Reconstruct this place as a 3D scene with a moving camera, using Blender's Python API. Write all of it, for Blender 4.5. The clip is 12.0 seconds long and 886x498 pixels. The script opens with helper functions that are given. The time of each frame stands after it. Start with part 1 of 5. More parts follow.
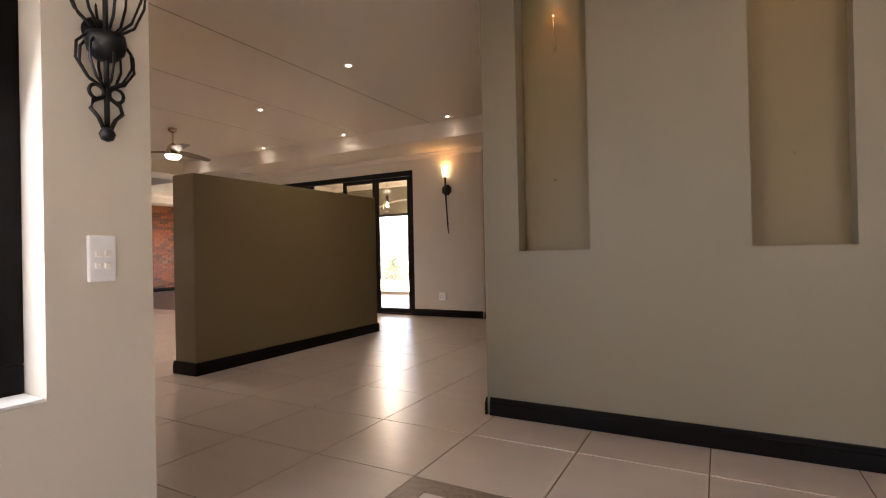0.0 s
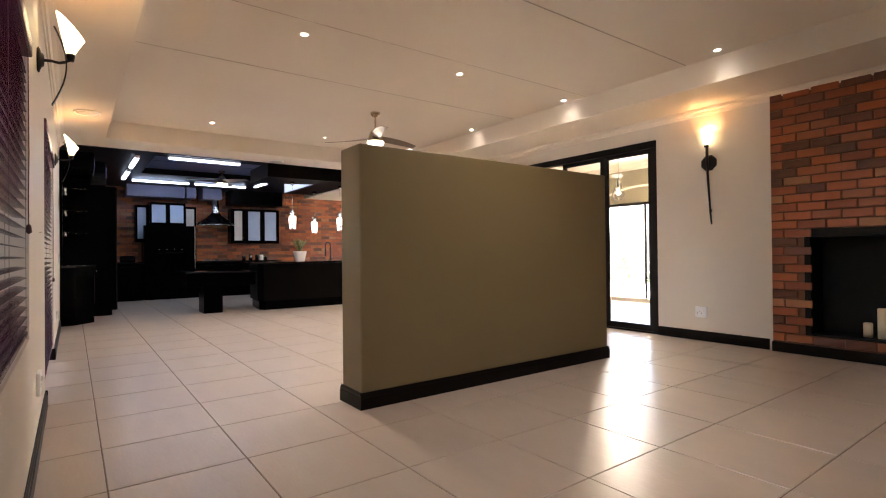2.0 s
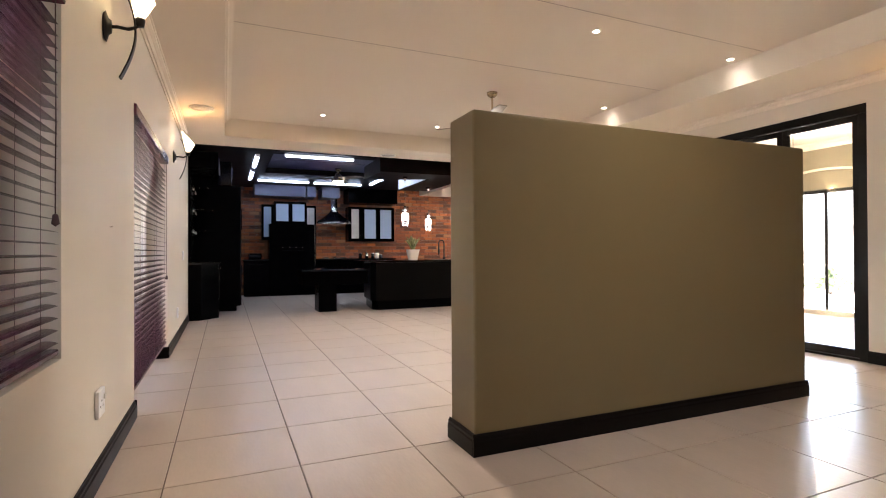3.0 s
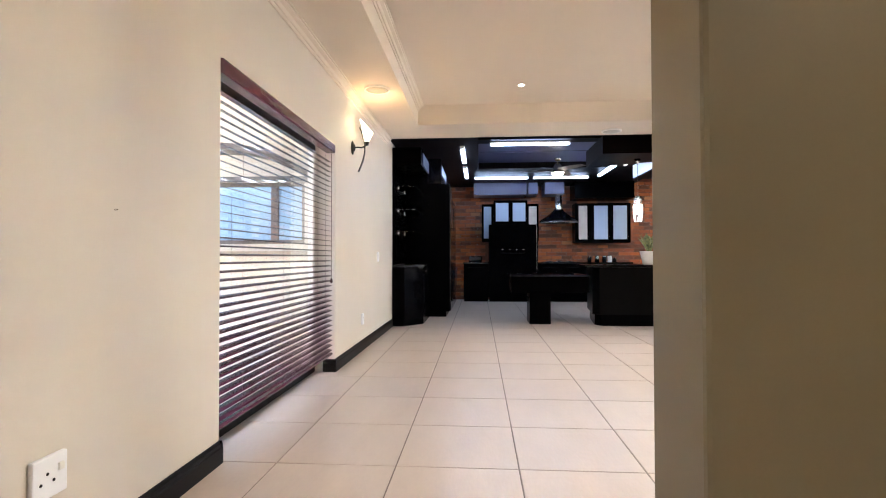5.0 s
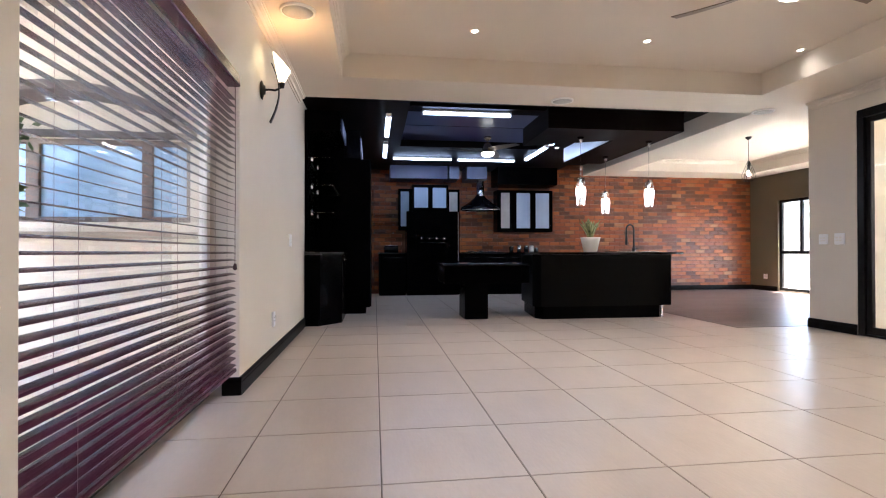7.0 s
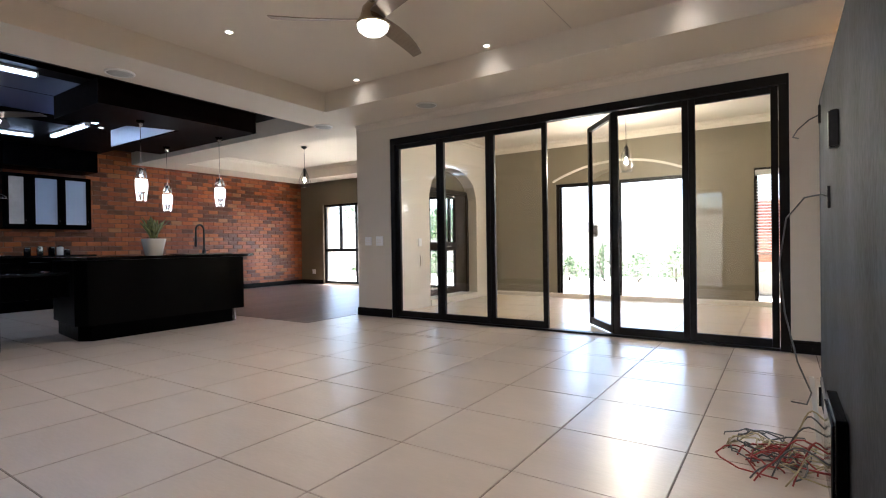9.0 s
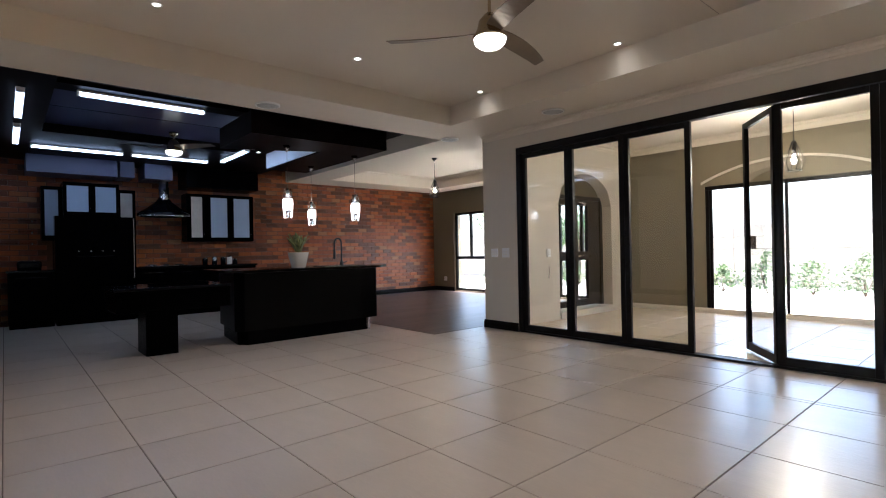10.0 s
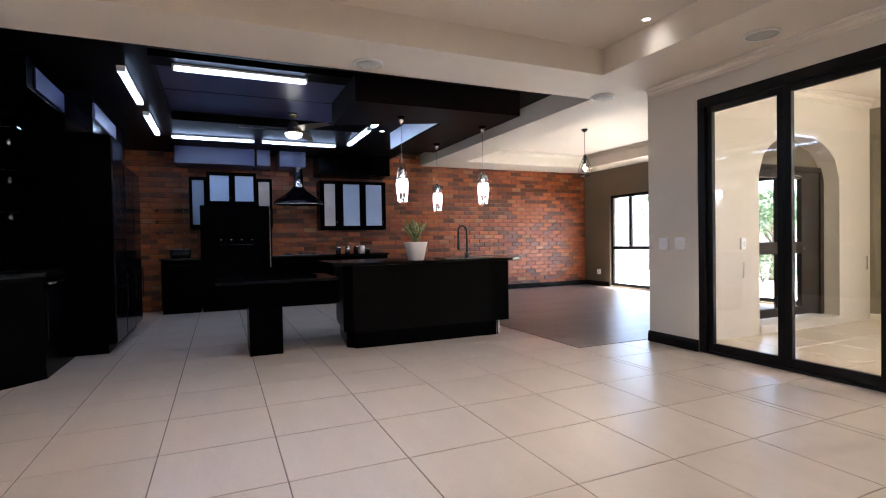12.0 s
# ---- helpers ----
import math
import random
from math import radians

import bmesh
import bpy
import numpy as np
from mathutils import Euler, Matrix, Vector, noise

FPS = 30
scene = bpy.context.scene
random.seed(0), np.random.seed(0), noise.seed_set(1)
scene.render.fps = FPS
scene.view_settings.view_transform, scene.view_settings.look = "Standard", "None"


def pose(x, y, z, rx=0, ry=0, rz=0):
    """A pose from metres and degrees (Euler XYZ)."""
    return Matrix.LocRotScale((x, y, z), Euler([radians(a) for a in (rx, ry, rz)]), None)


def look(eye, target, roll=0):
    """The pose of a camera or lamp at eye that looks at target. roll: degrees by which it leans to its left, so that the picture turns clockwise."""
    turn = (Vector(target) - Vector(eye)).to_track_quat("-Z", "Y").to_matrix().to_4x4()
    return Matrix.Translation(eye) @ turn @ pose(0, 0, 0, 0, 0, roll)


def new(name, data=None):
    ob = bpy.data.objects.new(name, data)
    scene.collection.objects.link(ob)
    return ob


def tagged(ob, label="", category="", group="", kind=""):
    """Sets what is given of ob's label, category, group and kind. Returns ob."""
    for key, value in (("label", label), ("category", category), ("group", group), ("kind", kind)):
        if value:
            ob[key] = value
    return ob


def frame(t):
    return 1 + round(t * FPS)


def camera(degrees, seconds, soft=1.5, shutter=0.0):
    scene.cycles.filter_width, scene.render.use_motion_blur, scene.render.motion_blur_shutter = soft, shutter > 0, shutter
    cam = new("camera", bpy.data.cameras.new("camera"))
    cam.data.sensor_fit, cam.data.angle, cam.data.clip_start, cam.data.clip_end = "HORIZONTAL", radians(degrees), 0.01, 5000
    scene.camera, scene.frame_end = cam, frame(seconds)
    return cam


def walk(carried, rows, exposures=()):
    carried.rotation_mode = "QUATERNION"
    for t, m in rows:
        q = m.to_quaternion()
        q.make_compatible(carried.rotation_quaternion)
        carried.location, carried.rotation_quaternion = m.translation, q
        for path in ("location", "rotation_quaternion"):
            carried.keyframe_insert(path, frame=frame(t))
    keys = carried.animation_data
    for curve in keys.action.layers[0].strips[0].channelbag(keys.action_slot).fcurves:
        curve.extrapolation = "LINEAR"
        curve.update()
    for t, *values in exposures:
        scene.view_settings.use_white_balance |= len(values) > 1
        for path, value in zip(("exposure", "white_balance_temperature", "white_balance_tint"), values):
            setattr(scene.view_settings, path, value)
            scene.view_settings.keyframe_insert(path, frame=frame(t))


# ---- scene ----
cam = camera(82.5, 12.0, soft=1.1)
PATH = [
    (0, (-0.006, 0.415, 1.018), (-0.969, 2.168, 1.03), -1.2),
    (0.5, (-0.203, 0.75, 1.016), (-1.418, 2.339, 1.023), -0.9),
    (1, (-0.411, 1.116, 1.027), (-1.743, 2.608, 1.034), -0.8),
    (1.5, (-0.688, 1.402, 1.005), (-2.195, 2.716, 1.018), -0.8),
    (2, (-0.974, 1.663, 1.019), (-2.586, 2.846, 1.034), -0.6),
    (2.5, (-1.31, 1.887, 1.023), (-3.031, 2.907, 1.044), -0.7),
    (3, (-1.687, 2.037, 1.023), (-3.524, 2.827, 1.036), -0.3),
    (3.2, (-1.816, 2.117, 1.021), (-3.678, 2.846, 1.044), -0.5),
    (4.8, (-2.857, 2.726, 1.01), (-4.857, 2.739, 1.034), -0.3),
    (5, (-2.984, 2.764, 0.992), (-4.978, 2.622, 1.025), -0.1),
    (5.5, (-3.282, 2.78, 0.971), (-5.233, 2.342, 0.996), 0.2),
    (6, (-3.589, 2.735, 0.926), (-5.544, 2.314, 0.945), 0.2),
    (6.5, (-3.825, 2.542, 0.897), (-5.818, 2.377, 0.91), 0.1),
    (7, (-4.037, 2.341, 0.88), (-6.019, 2.609, 0.893), -0.1),
    (7.5, (-4.208, 2.177, 0.856), (-6.065, 2.921, 0.864), -0.2),
    (7.7, (-4.266, 2.123, 0.854), (-6.035, 3.056, 0.858), -0.2),
    (9.3, (-4.434, 2.246, 1.002), (-5.508, 3.933, 0.985), -0.9),
    (9.5, (-4.437, 2.279, 1.036), (-5.6, 3.906, 1.023), -0.9),
    (10, (-4.442, 2.387, 1.075), (-5.952, 3.699, 1.078), -1.1),
    (10.5, (-4.522, 2.478, 1.081), (-6.277, 3.437, 1.089), -0.9),
    (11, (-4.731, 2.667, 1.072), (-6.532, 3.538, 1.07), -0.8),
    (11.5, (-4.998, 2.946, 1.075), (-6.796, 3.822, 1.055), -0.8),
    (12, (-5.352, 3.27, 1.091), (-7.182, 4.077, 1.057), -1.0),
]
EXPOSURES = [(0.0, 3.82, 6750, 19), (1.5, 4.4, 6500, 16), (3.0, 4.75, 6250, 13), (5.0, 5.12, 5800, 9), (6.0, 4.72, 5650, 9), (7.0, 4.5, 5700, 12),
             (7.5, 4.55, 5700, 12), (9.5, 3.5, 5550, 9), (10.5, 3.32, 5550, 10), (11.0, 3.65, 5500, 11), (12.0, 4.2, 5600, 12)]
walk(cam, [(t, look(eye, target, roll)) for t, eye, target, roll in PATH], EXPOSURES)

# ---- world, sun, exposure ----
world = bpy.data.worlds.new("sky")
scene.world = world
world.use_nodes = True
wn = world.node_tree.nodes
sky = wn.new("ShaderNodeTexSky")
sky.sky_type, sky.sun_disc = "NISHITA", False
sky.sun_elevation, sky.sun_rotation = radians(74), radians(31)
sky.air_density, sky.dust_density = 1.0, 4.0
wn["Background"].inputs[1].default_value = 0.15
world.node_tree.links.new(sky.outputs[0], wn["Background"].inputs[0])
sun = new("sun", bpy.data.lights.new("sun", "SUN"))
sun.data.energy, sun.data.angle, sun.data.color = 5.0, radians(3), (1.0, 0.93, 0.82)
sun.matrix_world = look((3, 5, 20), (0, 0, 0))

# ---- materials ----


def mat(name, color, rough=0.6, metal=0.0, vary=0.06, scale=6.0, fine=90.0, bump=0.03, coat=0.0, emit=None, power=0.0,
        transmission=0.0, random_amount=0.0, island=False, stretch=(1, 1, 1), second=None, alpha=1.0, spec=0.5):
    """A principled material with variation at two scales, fine relief and an optional shift from piece to piece."""
    m = bpy.data.materials.new(name)
    m.use_nodes = True
    nt = m.node_tree
    n, l = nt.nodes, nt.links
    b = n["Principled BSDF"]
    b.inputs["Roughness"].default_value = rough
    b.inputs["Metallic"].default_value = metal
    b.inputs["Coat Weight"].default_value = coat
    b.inputs["Transmission Weight"].default_value = transmission
    b.inputs["Alpha"].default_value = alpha
    b.inputs["Specular IOR Level"].default_value = spec
    if emit:
        b.inputs["Emission Color"].default_value = (*emit, 1)
        b.inputs["Emission Strength"].default_value = power
    geo = n.new("ShaderNodeTexCoord")
    mp = n.new("ShaderNodeMapping")
    mp.inputs["Scale"].default_value = stretch
    if random_amount and not island:
        info, far = n.new("ShaderNodeObjectInfo"), n.new("ShaderNodeVectorMath")
        far.operation = "MULTIPLY_ADD"
        far.inputs[1].default_value = (37.3, 53.1, 19.7)
        far.inputs[2].default_value = (0.37, 0.61, 0.23)
        l.new(info.outputs["Random"], far.inputs[0])
        shifted = n.new("ShaderNodeVectorMath")
        l.new(geo.outputs["Object"], shifted.inputs[0])
        l.new(far.outputs[0], shifted.inputs[1])
        l.new(shifted.outputs[0], mp.inputs[0])
    else:
        l.new(geo.outputs["Object"], mp.inputs[0])
    big = n.new("ShaderNodeTexNoise")
    big.inputs["Scale"].default_value, big.inputs["Detail"].default_value = scale, 4
    small = n.new("ShaderNodeTexNoise")
    small.inputs["Scale"].default_value, small.inputs["Detail"].default_value = fine, 3
    for t in (big, small):
        l.new(mp.outputs[0], t.inputs["Vector"])
    mix = n.new("ShaderNodeMixRGB")
    mix.inputs[1].default_value = (*[c * (1 - vary) for c in color], 1)
    hi = second or [min(1, c * (1 + vary)) for c in color]
    mix.inputs[2].default_value = (*hi, 1)
    add = n.new("ShaderNodeMath")
    add.operation = "MULTIPLY_ADD"
    add.inputs[1].default_value = 0.3
    l.new(small.outputs["Fac"], add.inputs[0])
    half = n.new("ShaderNodeMath")
    half.operation = "MULTIPLY"
    half.inputs[1].default_value = 0.7
    l.new(big.outputs["Fac"], half.inputs[0])
    l.new(half.outputs[0], add.inputs[2])
    ramp = n.new("ShaderNodeMapRange")
    ramp.inputs["From Min"].default_value, ramp.inputs["From Max"].default_value = 0.32, 0.68
    l.new(add.outputs[0], ramp.inputs["Value"])
    l.new(ramp.outputs[0], mix.inputs[0])
    col = mix.outputs[0]
    if random_amount:
        hue = n.new("ShaderNodeHueSaturation")
        rnd = n.new("ShaderNodeNewGeometry") if island else n.new("ShaderNodeObjectInfo")
        sock = rnd.outputs["Random Per Island"] if island else rnd.outputs["Random"]
        mr = n.new("ShaderNodeMapRange")
        mr.inputs["To Min"].default_value, mr.inputs["To Max"].default_value = 1 - random_amount, 1 + random_amount
        l.new(sock, mr.inputs["Value"])
        l.new(mr.outputs[0], hue.inputs["Value"])
        l.new(col, hue.inputs["Color"])
        col = hue.outputs[0]
    l.new(col, b.inputs["Base Color"])
    if bump:
        bp = n.new("ShaderNodeBump")
        bp.inputs["Strength"].default_value, bp.inputs["Distance"].default_value = bump, 0.02
        l.new(add.outputs[0], bp.inputs["Height"])
        l.new(bp.outputs[0], b.inputs["Normal"])
    if rough < 0.5 and not emit and not transmission:
        rr = n.new("ShaderNodeMapRange")
        rr.inputs["To Min"].default_value, rr.inputs["To Max"].default_value = rough * 0.94, rough * 1.09
        l.new(big.outputs["Fac"], rr.inputs["Value"])
        l.new(rr.outputs[0], b.inputs["Roughness"])
    return m


def brick_material(name, island):
    m = mat(name, (0.36, 0.085, 0.018), 0.36, vary=0.35, scale=9, fine=160, bump=0.3)
    nt = m.node_tree
    n, l = nt.nodes, nt.links
    b = n["Principled BSDF"]
    old = b.inputs["Base Color"].links[0].from_socket
    rnd = n.new("ShaderNodeNewGeometry") if island else n.new("ShaderNodeObjectInfo")
    ramp = n.new("ShaderNodeValToRGB")
    ramp.color_ramp.interpolation = "CONSTANT"
    stops = ((0.0, (0.022, 0.014, 0.012)), (0.17, (0.26, 0.065, 0.017)), (0.34, (0.37, 0.095, 0.018)), (0.54, (0.20, 0.05, 0.016)),
             (0.70, (0.31, 0.095, 0.025)), (0.80, (0.075, 0.032, 0.022)), (0.94, (0.33, 0.15, 0.06)))
    els = ramp.color_ramp.elements
    els[0].position, els[0].color = 0.0, (*stops[0][1], 1)
    els[1].position, els[1].color = stops[1][0], (*stops[1][1], 1)
    for p, c in stops[2:]:
        els.new(p).color = (*c, 1)
    l.new(rnd.outputs["Random Per Island" if island else "Random"], ramp.inputs[0])
    mx = n.new("ShaderNodeMixRGB")
    mx.inputs[0].default_value = 0.74
    l.new(old, mx.inputs[1])
    l.new(ramp.outputs[0], mx.inputs[2])
    l.new(mx.outputs[0], b.inputs["Base Color"])
    return m


CREAM = mat("cream_paint", (0.64, 0.585, 0.505), 0.55, vary=0.025, scale=1.2, fine=160, bump=0.02)
TAUPE = mat("taupe_paint", (0.205, 0.175, 0.118), 0.5, vary=0.04, scale=1.0, fine=160, bump=0.025)
OLIVE = mat("dark_olive_paint", (0.17, 0.14, 0.09), 0.55, vary=0.04, scale=1.0, fine=160, bump=0.025)
HALF = mat("dark_taupe_paint", (0.172, 0.128, 0.058), 0.5, vary=0.04, scale=1.0, fine=160, bump=0.025)
CEIL = mat("ceiling_paint", (0.71, 0.64, 0.545), 0.7, vary=0.015, scale=0.8, fine=120, bump=0.01)
SEAM = mat("joint_shadow", (0.42, 0.36, 0.31), 0.8)
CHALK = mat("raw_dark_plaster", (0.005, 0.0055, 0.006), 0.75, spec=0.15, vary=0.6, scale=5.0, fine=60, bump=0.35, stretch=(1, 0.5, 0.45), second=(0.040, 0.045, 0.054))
TILE = mat("beige_porcelain", (0.505, 0.42, 0.355), 0.30, spec=1.0, vary=0.06, scale=2.2, fine=22, bump=0.12, random_amount=0.03, stretch=(1, 3, 1))
PATIO_TILE = mat("cream_tile", (0.62, 0.52, 0.39), 0.235, vary=0.05, scale=2, fine=30, bump=0.03, random_amount=0.03)
GROUT = mat("grout", (0.17, 0.14, 0.12), 0.9, vary=0.12, scale=4)
INLAY = mat("brown_mosaic", (0.20, 0.15, 0.11), 0.35, vary=0.3, scale=40, fine=90)
PLANK = mat("grey_brown_laminate", (0.135, 0.098, 0.08), 0.33, vary=0.25, scale=3.0, fine=40, bump=0.05, random_amount=0.16, stretch=(14, 1, 1))
SKIRT = mat("wenge_skirting", (0.0045, 0.0032, 0.003), 0.35, spec=0.12, vary=0.3, scale=3, fine=40, bump=0.05, stretch=(1, 1, 6))
BLACK = mat("black_lacquer", (0.0010, 0.0010, 0.0013), 0.23, spec=0.025, vary=0.15, scale=3, bump=0.01)
ISLAND = mat("black_satin_island", (0.0010, 0.0010, 0.0013), 0.31, spec=0.09, vary=0.15, scale=3, bump=0.01)
FRAMEGREY = mat("grey_brown_frame", (0.15, 0.12, 0.105), 0.6, vary=0.1, scale=8)
WSLAT = mat("white_slat", (0.62, 0.60, 0.57), 0.4, vary=0.04, scale=6, bump=0.0)
BLACKGLOSS = mat("black_gloss", (0.004, 0.004, 0.006), 0.12, spec=0.3, vary=0.1, scale=3, bump=0.0)
GRANITE = mat("black_granite", (0.003, 0.003, 0.0035), 0.16, spec=0.25, vary=0.6, scale=120, fine=300, bump=0.0)
DARKCEIL = mat("dark_ceiling_board", (0.0035, 0.002, 0.002), 0.45, spec=0.03, vary=0.2, scale=2, bump=0.01)
KCEIL = mat("grey_kitchen_ceiling", (0.050, 0.054, 0.135), 0.30, vary=0.05, scale=1.5, bump=0.005)
KPALE = mat("pale_tube_reflection", (0.50, 0.54, 0.66), 0.30, vary=0.04, scale=1.5, bump=0.005)
DOORBROWN = mat("dark_brown_door", (0.040, 0.031, 0.024), 0.42, spec=0.3, vary=0.15, scale=5, bump=0.01)
ALU = mat("black_aluminium", (0.006, 0.005, 0.005), 0.40, spec=0.2, vary=0.1, scale=5, bump=0.0)
IRON = mat("black_iron", (0.012, 0.011, 0.011), 0.42, metal=0.4, vary=0.3, scale=30, bump=0.08)
CHROME = mat("brushed_steel", (0.62, 0.61, 0.60), 0.22, metal=1.0, vary=0.05, scale=20, bump=0.0)
BRASS = mat("satin_nickel", (0.55, 0.46, 0.33), 0.25, metal=1.0, vary=0.08, scale=10, bump=0.0)
BLADE = mat("silver_fan_blade", (0.25, 0.195, 0.15), 0.36, metal=0.7, vary=0.1, scale=6, bump=0.0)
WHITE = mat("white_plastic", (0.80, 0.78, 0.74), 0.35, vary=0.02, scale=6, bump=0.0)
PLATE = mat("cool_white_plastic", (0.84, 0.85, 0.87), 0.3, vary=0.02, scale=6, bump=0.0)
CERAMIC = mat("white_ceramic", (0.82, 0.81, 0.79), 0.23, vary=0.02, scale=6, bump=0.0)
GRILLE = mat("grey_speaker_mesh", (0.48, 0.48, 0.46), 0.6, vary=0.2, scale=300, fine=500, bump=0.1)
SLAT = mat("purple_brown_slat", (0.080, 0.021, 0.040), 0.22, spec=0.3, vary=0.25, scale=3, fine=60, bump=0.04, stretch=(1, 8, 8))
# copy of the frosted glass with a warm lamp reflection put into its colour
FROSTLIT = mat("frosted_glass_warm_reflection", (0.50, 0.47, 0.46), 0.31, vary=0.2, scale=4, bump=0.0, coat=0.2)
CORD = mat("dark_cord", (0.05, 0.02, 0.02), 0.8, vary=0.2)
FROST = mat("frosted_glass", (0.36, 0.46, 0.66), 0.31, vary=0.03, scale=3, bump=0.0, coat=0.2)
LEAF = mat("snake_plant_leaf", (0.035, 0.085, 0.03), 0.4, vary=0.5, scale=30, fine=90, bump=0.05, second=(0.34, 0.36, 0.13), random_amount=0.25)
SOIL = mat("soil", (0.03, 0.02, 0.015), 0.95, vary=0.4, scale=60)
WAX = mat("cream_wax", (0.74, 0.64, 0.46), 0.5, vary=0.03, scale=8, bump=0.0)
MORTAR = mat("grey_mortar", (0.15, 0.062, 0.032), 0.9, vary=0.2, scale=20, bump=0.2)
BRICK = brick_material("clinker_brick", False)
BRICKS = brick_material("clinker_bricks", True)
SOOT = mat("sooty_steel", (0.003, 0.003, 0.003), 0.5, spec=0.15, vary=0.3, scale=10)
PAVE = mat("pale_paving", (0.55, 0.50, 0.43), 0.8, vary=0.08, scale=3, fine=60, bump=0.08)
FENCE = mat("precast_wall", (0.36, 0.315, 0.26), 0.85, vary=0.12, scale=3, fine=60, bump=0.12)
ROOFTILE = mat("roof_tile", (0.33, 0.12, 0.07), 0.7, vary=0.25, scale=6, bump=0.1)
FOLIAGE = mat("shrub_leaf", (0.06, 0.10, 0.03), 0.6, vary=0.4, scale=20, fine=80, bump=0.05, random_amount=0.3, island=True)
BARK = mat("bark", (0.11, 0.08, 0.055), 0.9, vary=0.3, scale=20, bump=0.3)
HOOD = mat("weathered_grey_hood", (0.13, 0.12, 0.115), 0.8, vary=0.15, scale=8)
BLUEGLASS = mat("pale_blue_window", (0.30, 0.45, 0.66), 0.12, vary=0.08, scale=1.0, bump=0.0)
RED, WIREGREY, WIREYEL = (mat(n, c, 0.5, vary=0.1, bump=0.0) for n, c in
                          (("red_wire", (0.30, 0.03, 0.025)), ("grey_wire", (0.10, 0.10, 0.10)), ("cream_wire", (0.45, 0.38, 0.22))))
TUBE = mat("lit_tube", (0.9, 0.93, 1.0), 0.4, emit=(0.62, 0.76, 1.0), power=0.95, bump=0.0)
DISC = mat("lit_downlight", (1, 1, 1), 0.4, emit=(1.0, 0.93, 0.82), power=3.0, bump=0.0)
LAMPGLASS = mat("lit_opal_shade", (0.9, 0.85, 0.7), 0.4, emit=(1.0, 0.78, 0.42), power=0.32, bump=0.0)
OPAL = mat("lit_opal_bowl", (0.9, 0.88, 0.8), 0.4, emit=(1.0, 0.93, 0.78), power=0.6, bump=0.0)
PENDGLOW = mat("lit_pendant_glass", (0.9, 0.9, 0.9), 0.4, emit=(1.0, 0.97, 0.95), power=0.8, bump=0.0)


def glass(name, tint=(0.95, 0.97, 0.96), ior=1.45):
    m = bpy.data.materials.new(name)
    m.use_nodes = True
    b = m.node_tree.nodes["Principled BSDF"]
    b.inputs["Base Color"].default_value = (*tint, 1)
    b.inputs["Roughness"].default_value = 0.0
    b.inputs["Transmission Weight"].default_value = 1.0
    b.inputs["IOR"].default_value = ior
    return m


GLASS = glass("clear_glass")
GREEN_GLASS = glass("green_edge_glass", (0.80, 0.92, 0.88))

# ---- mesh helpers ----


def box(x0, x1, y0, y1, z0, z1, bevel=0.0, bm=None):
    own = bmesh.new()
    m = Matrix.Translation(((x0 + x1) / 2, (y0 + y1) / 2, (z0 + z1) / 2)) @ Matrix.Diagonal((abs(x1 - x0), abs(y1 - y0), abs(z1 - z0), 1))
    bmesh.ops.create_cube(own, size=1, matrix=m)
    if bevel:
        bmesh.ops.bevel(own, geom=own.edges[:], offset=bevel, segments=2, affect="EDGES", profile=0.6)
    return merge(bm, own) if bm is not None else own


def merge(bm, other):
    tmp = bpy.data.meshes.new("tmp")
    other.to_mesh(tmp)
    other.free()
    bm.from_mesh(tmp)
    bpy.data.meshes.remove(tmp)
    return bm


def lathe(profile, segments=24, bm=None, at=(0, 0, 0)):
    """A turned shape round z from (radius, height) pairs."""
    bm = bm if bm is not None else bmesh.new()
    rings = []
    for r, z in profile:
        if r < 1e-5:
            rings.append([bm.verts.new((at[0], at[1], at[2] + z))])
        else:
            rings.append([bm.verts.new((at[0] + r * math.cos(2 * math.pi * k / segments), at[1] + r * math.sin(2 * math.pi * k / segments), at[2] + z)) for k in range(segments)])
    for a, b in zip(rings, rings[1:]):
        for k in range(segments):
            q = (k + 1) % segments
            if len(a) == 1 and len(b) == 1:
                continue
            if len(a) == 1:
                bm.faces.new((a[0], b[q], b[k]))
            elif len(b) == 1:
                bm.faces.new((a[k], a[q], b[0]))
            else:
                bm.faces.new((a[k], a[q], b[q], b[k]))
    bmesh.ops.recalc_face_normals(bm, faces=bm.faces)
    for f in bm.faces:
        f.smooth = True
    return bm


def tube(points, r, sides=8, bm=None, taper=None):
    """A round rod along points; taper: radius factor at the end."""
    bm = bm if bm is not None else bmesh.new()
    pts = [Vector(p) for p in points]
    rings, up = [], Vector((0.31, 0.17, 0.93))
    for k, p in enumerate(pts):
        d = (pts[min(k + 1, len(pts) - 1)] - pts[max(k - 1, 0)]).normalized()
        u = d.cross(up)
        if u.length < 0.05:
            u = d.cross(Vector((1, 0, 0)))
        u.normalize()
        v = d.cross(u)
        s = r * (1 + ((taper or 1) - 1) * k / max(1, len(pts) - 1))
        rings.append([bm.verts.new(p + s * (math.cos(2 * math.pi * j / sides) * u + math.sin(2 * math.pi * j / sides) * v)) for j in range(sides)])
    for a, b in zip(rings, rings[1:]):
        for j in range(sides):
            bm.faces.new((a[j], a[(j + 1) % sides], b[(j + 1) % sides], b[j])).smooth = True
    bm.faces.new(rings[0][::-1])
    bm.faces.new(rings[-1])
    return bm


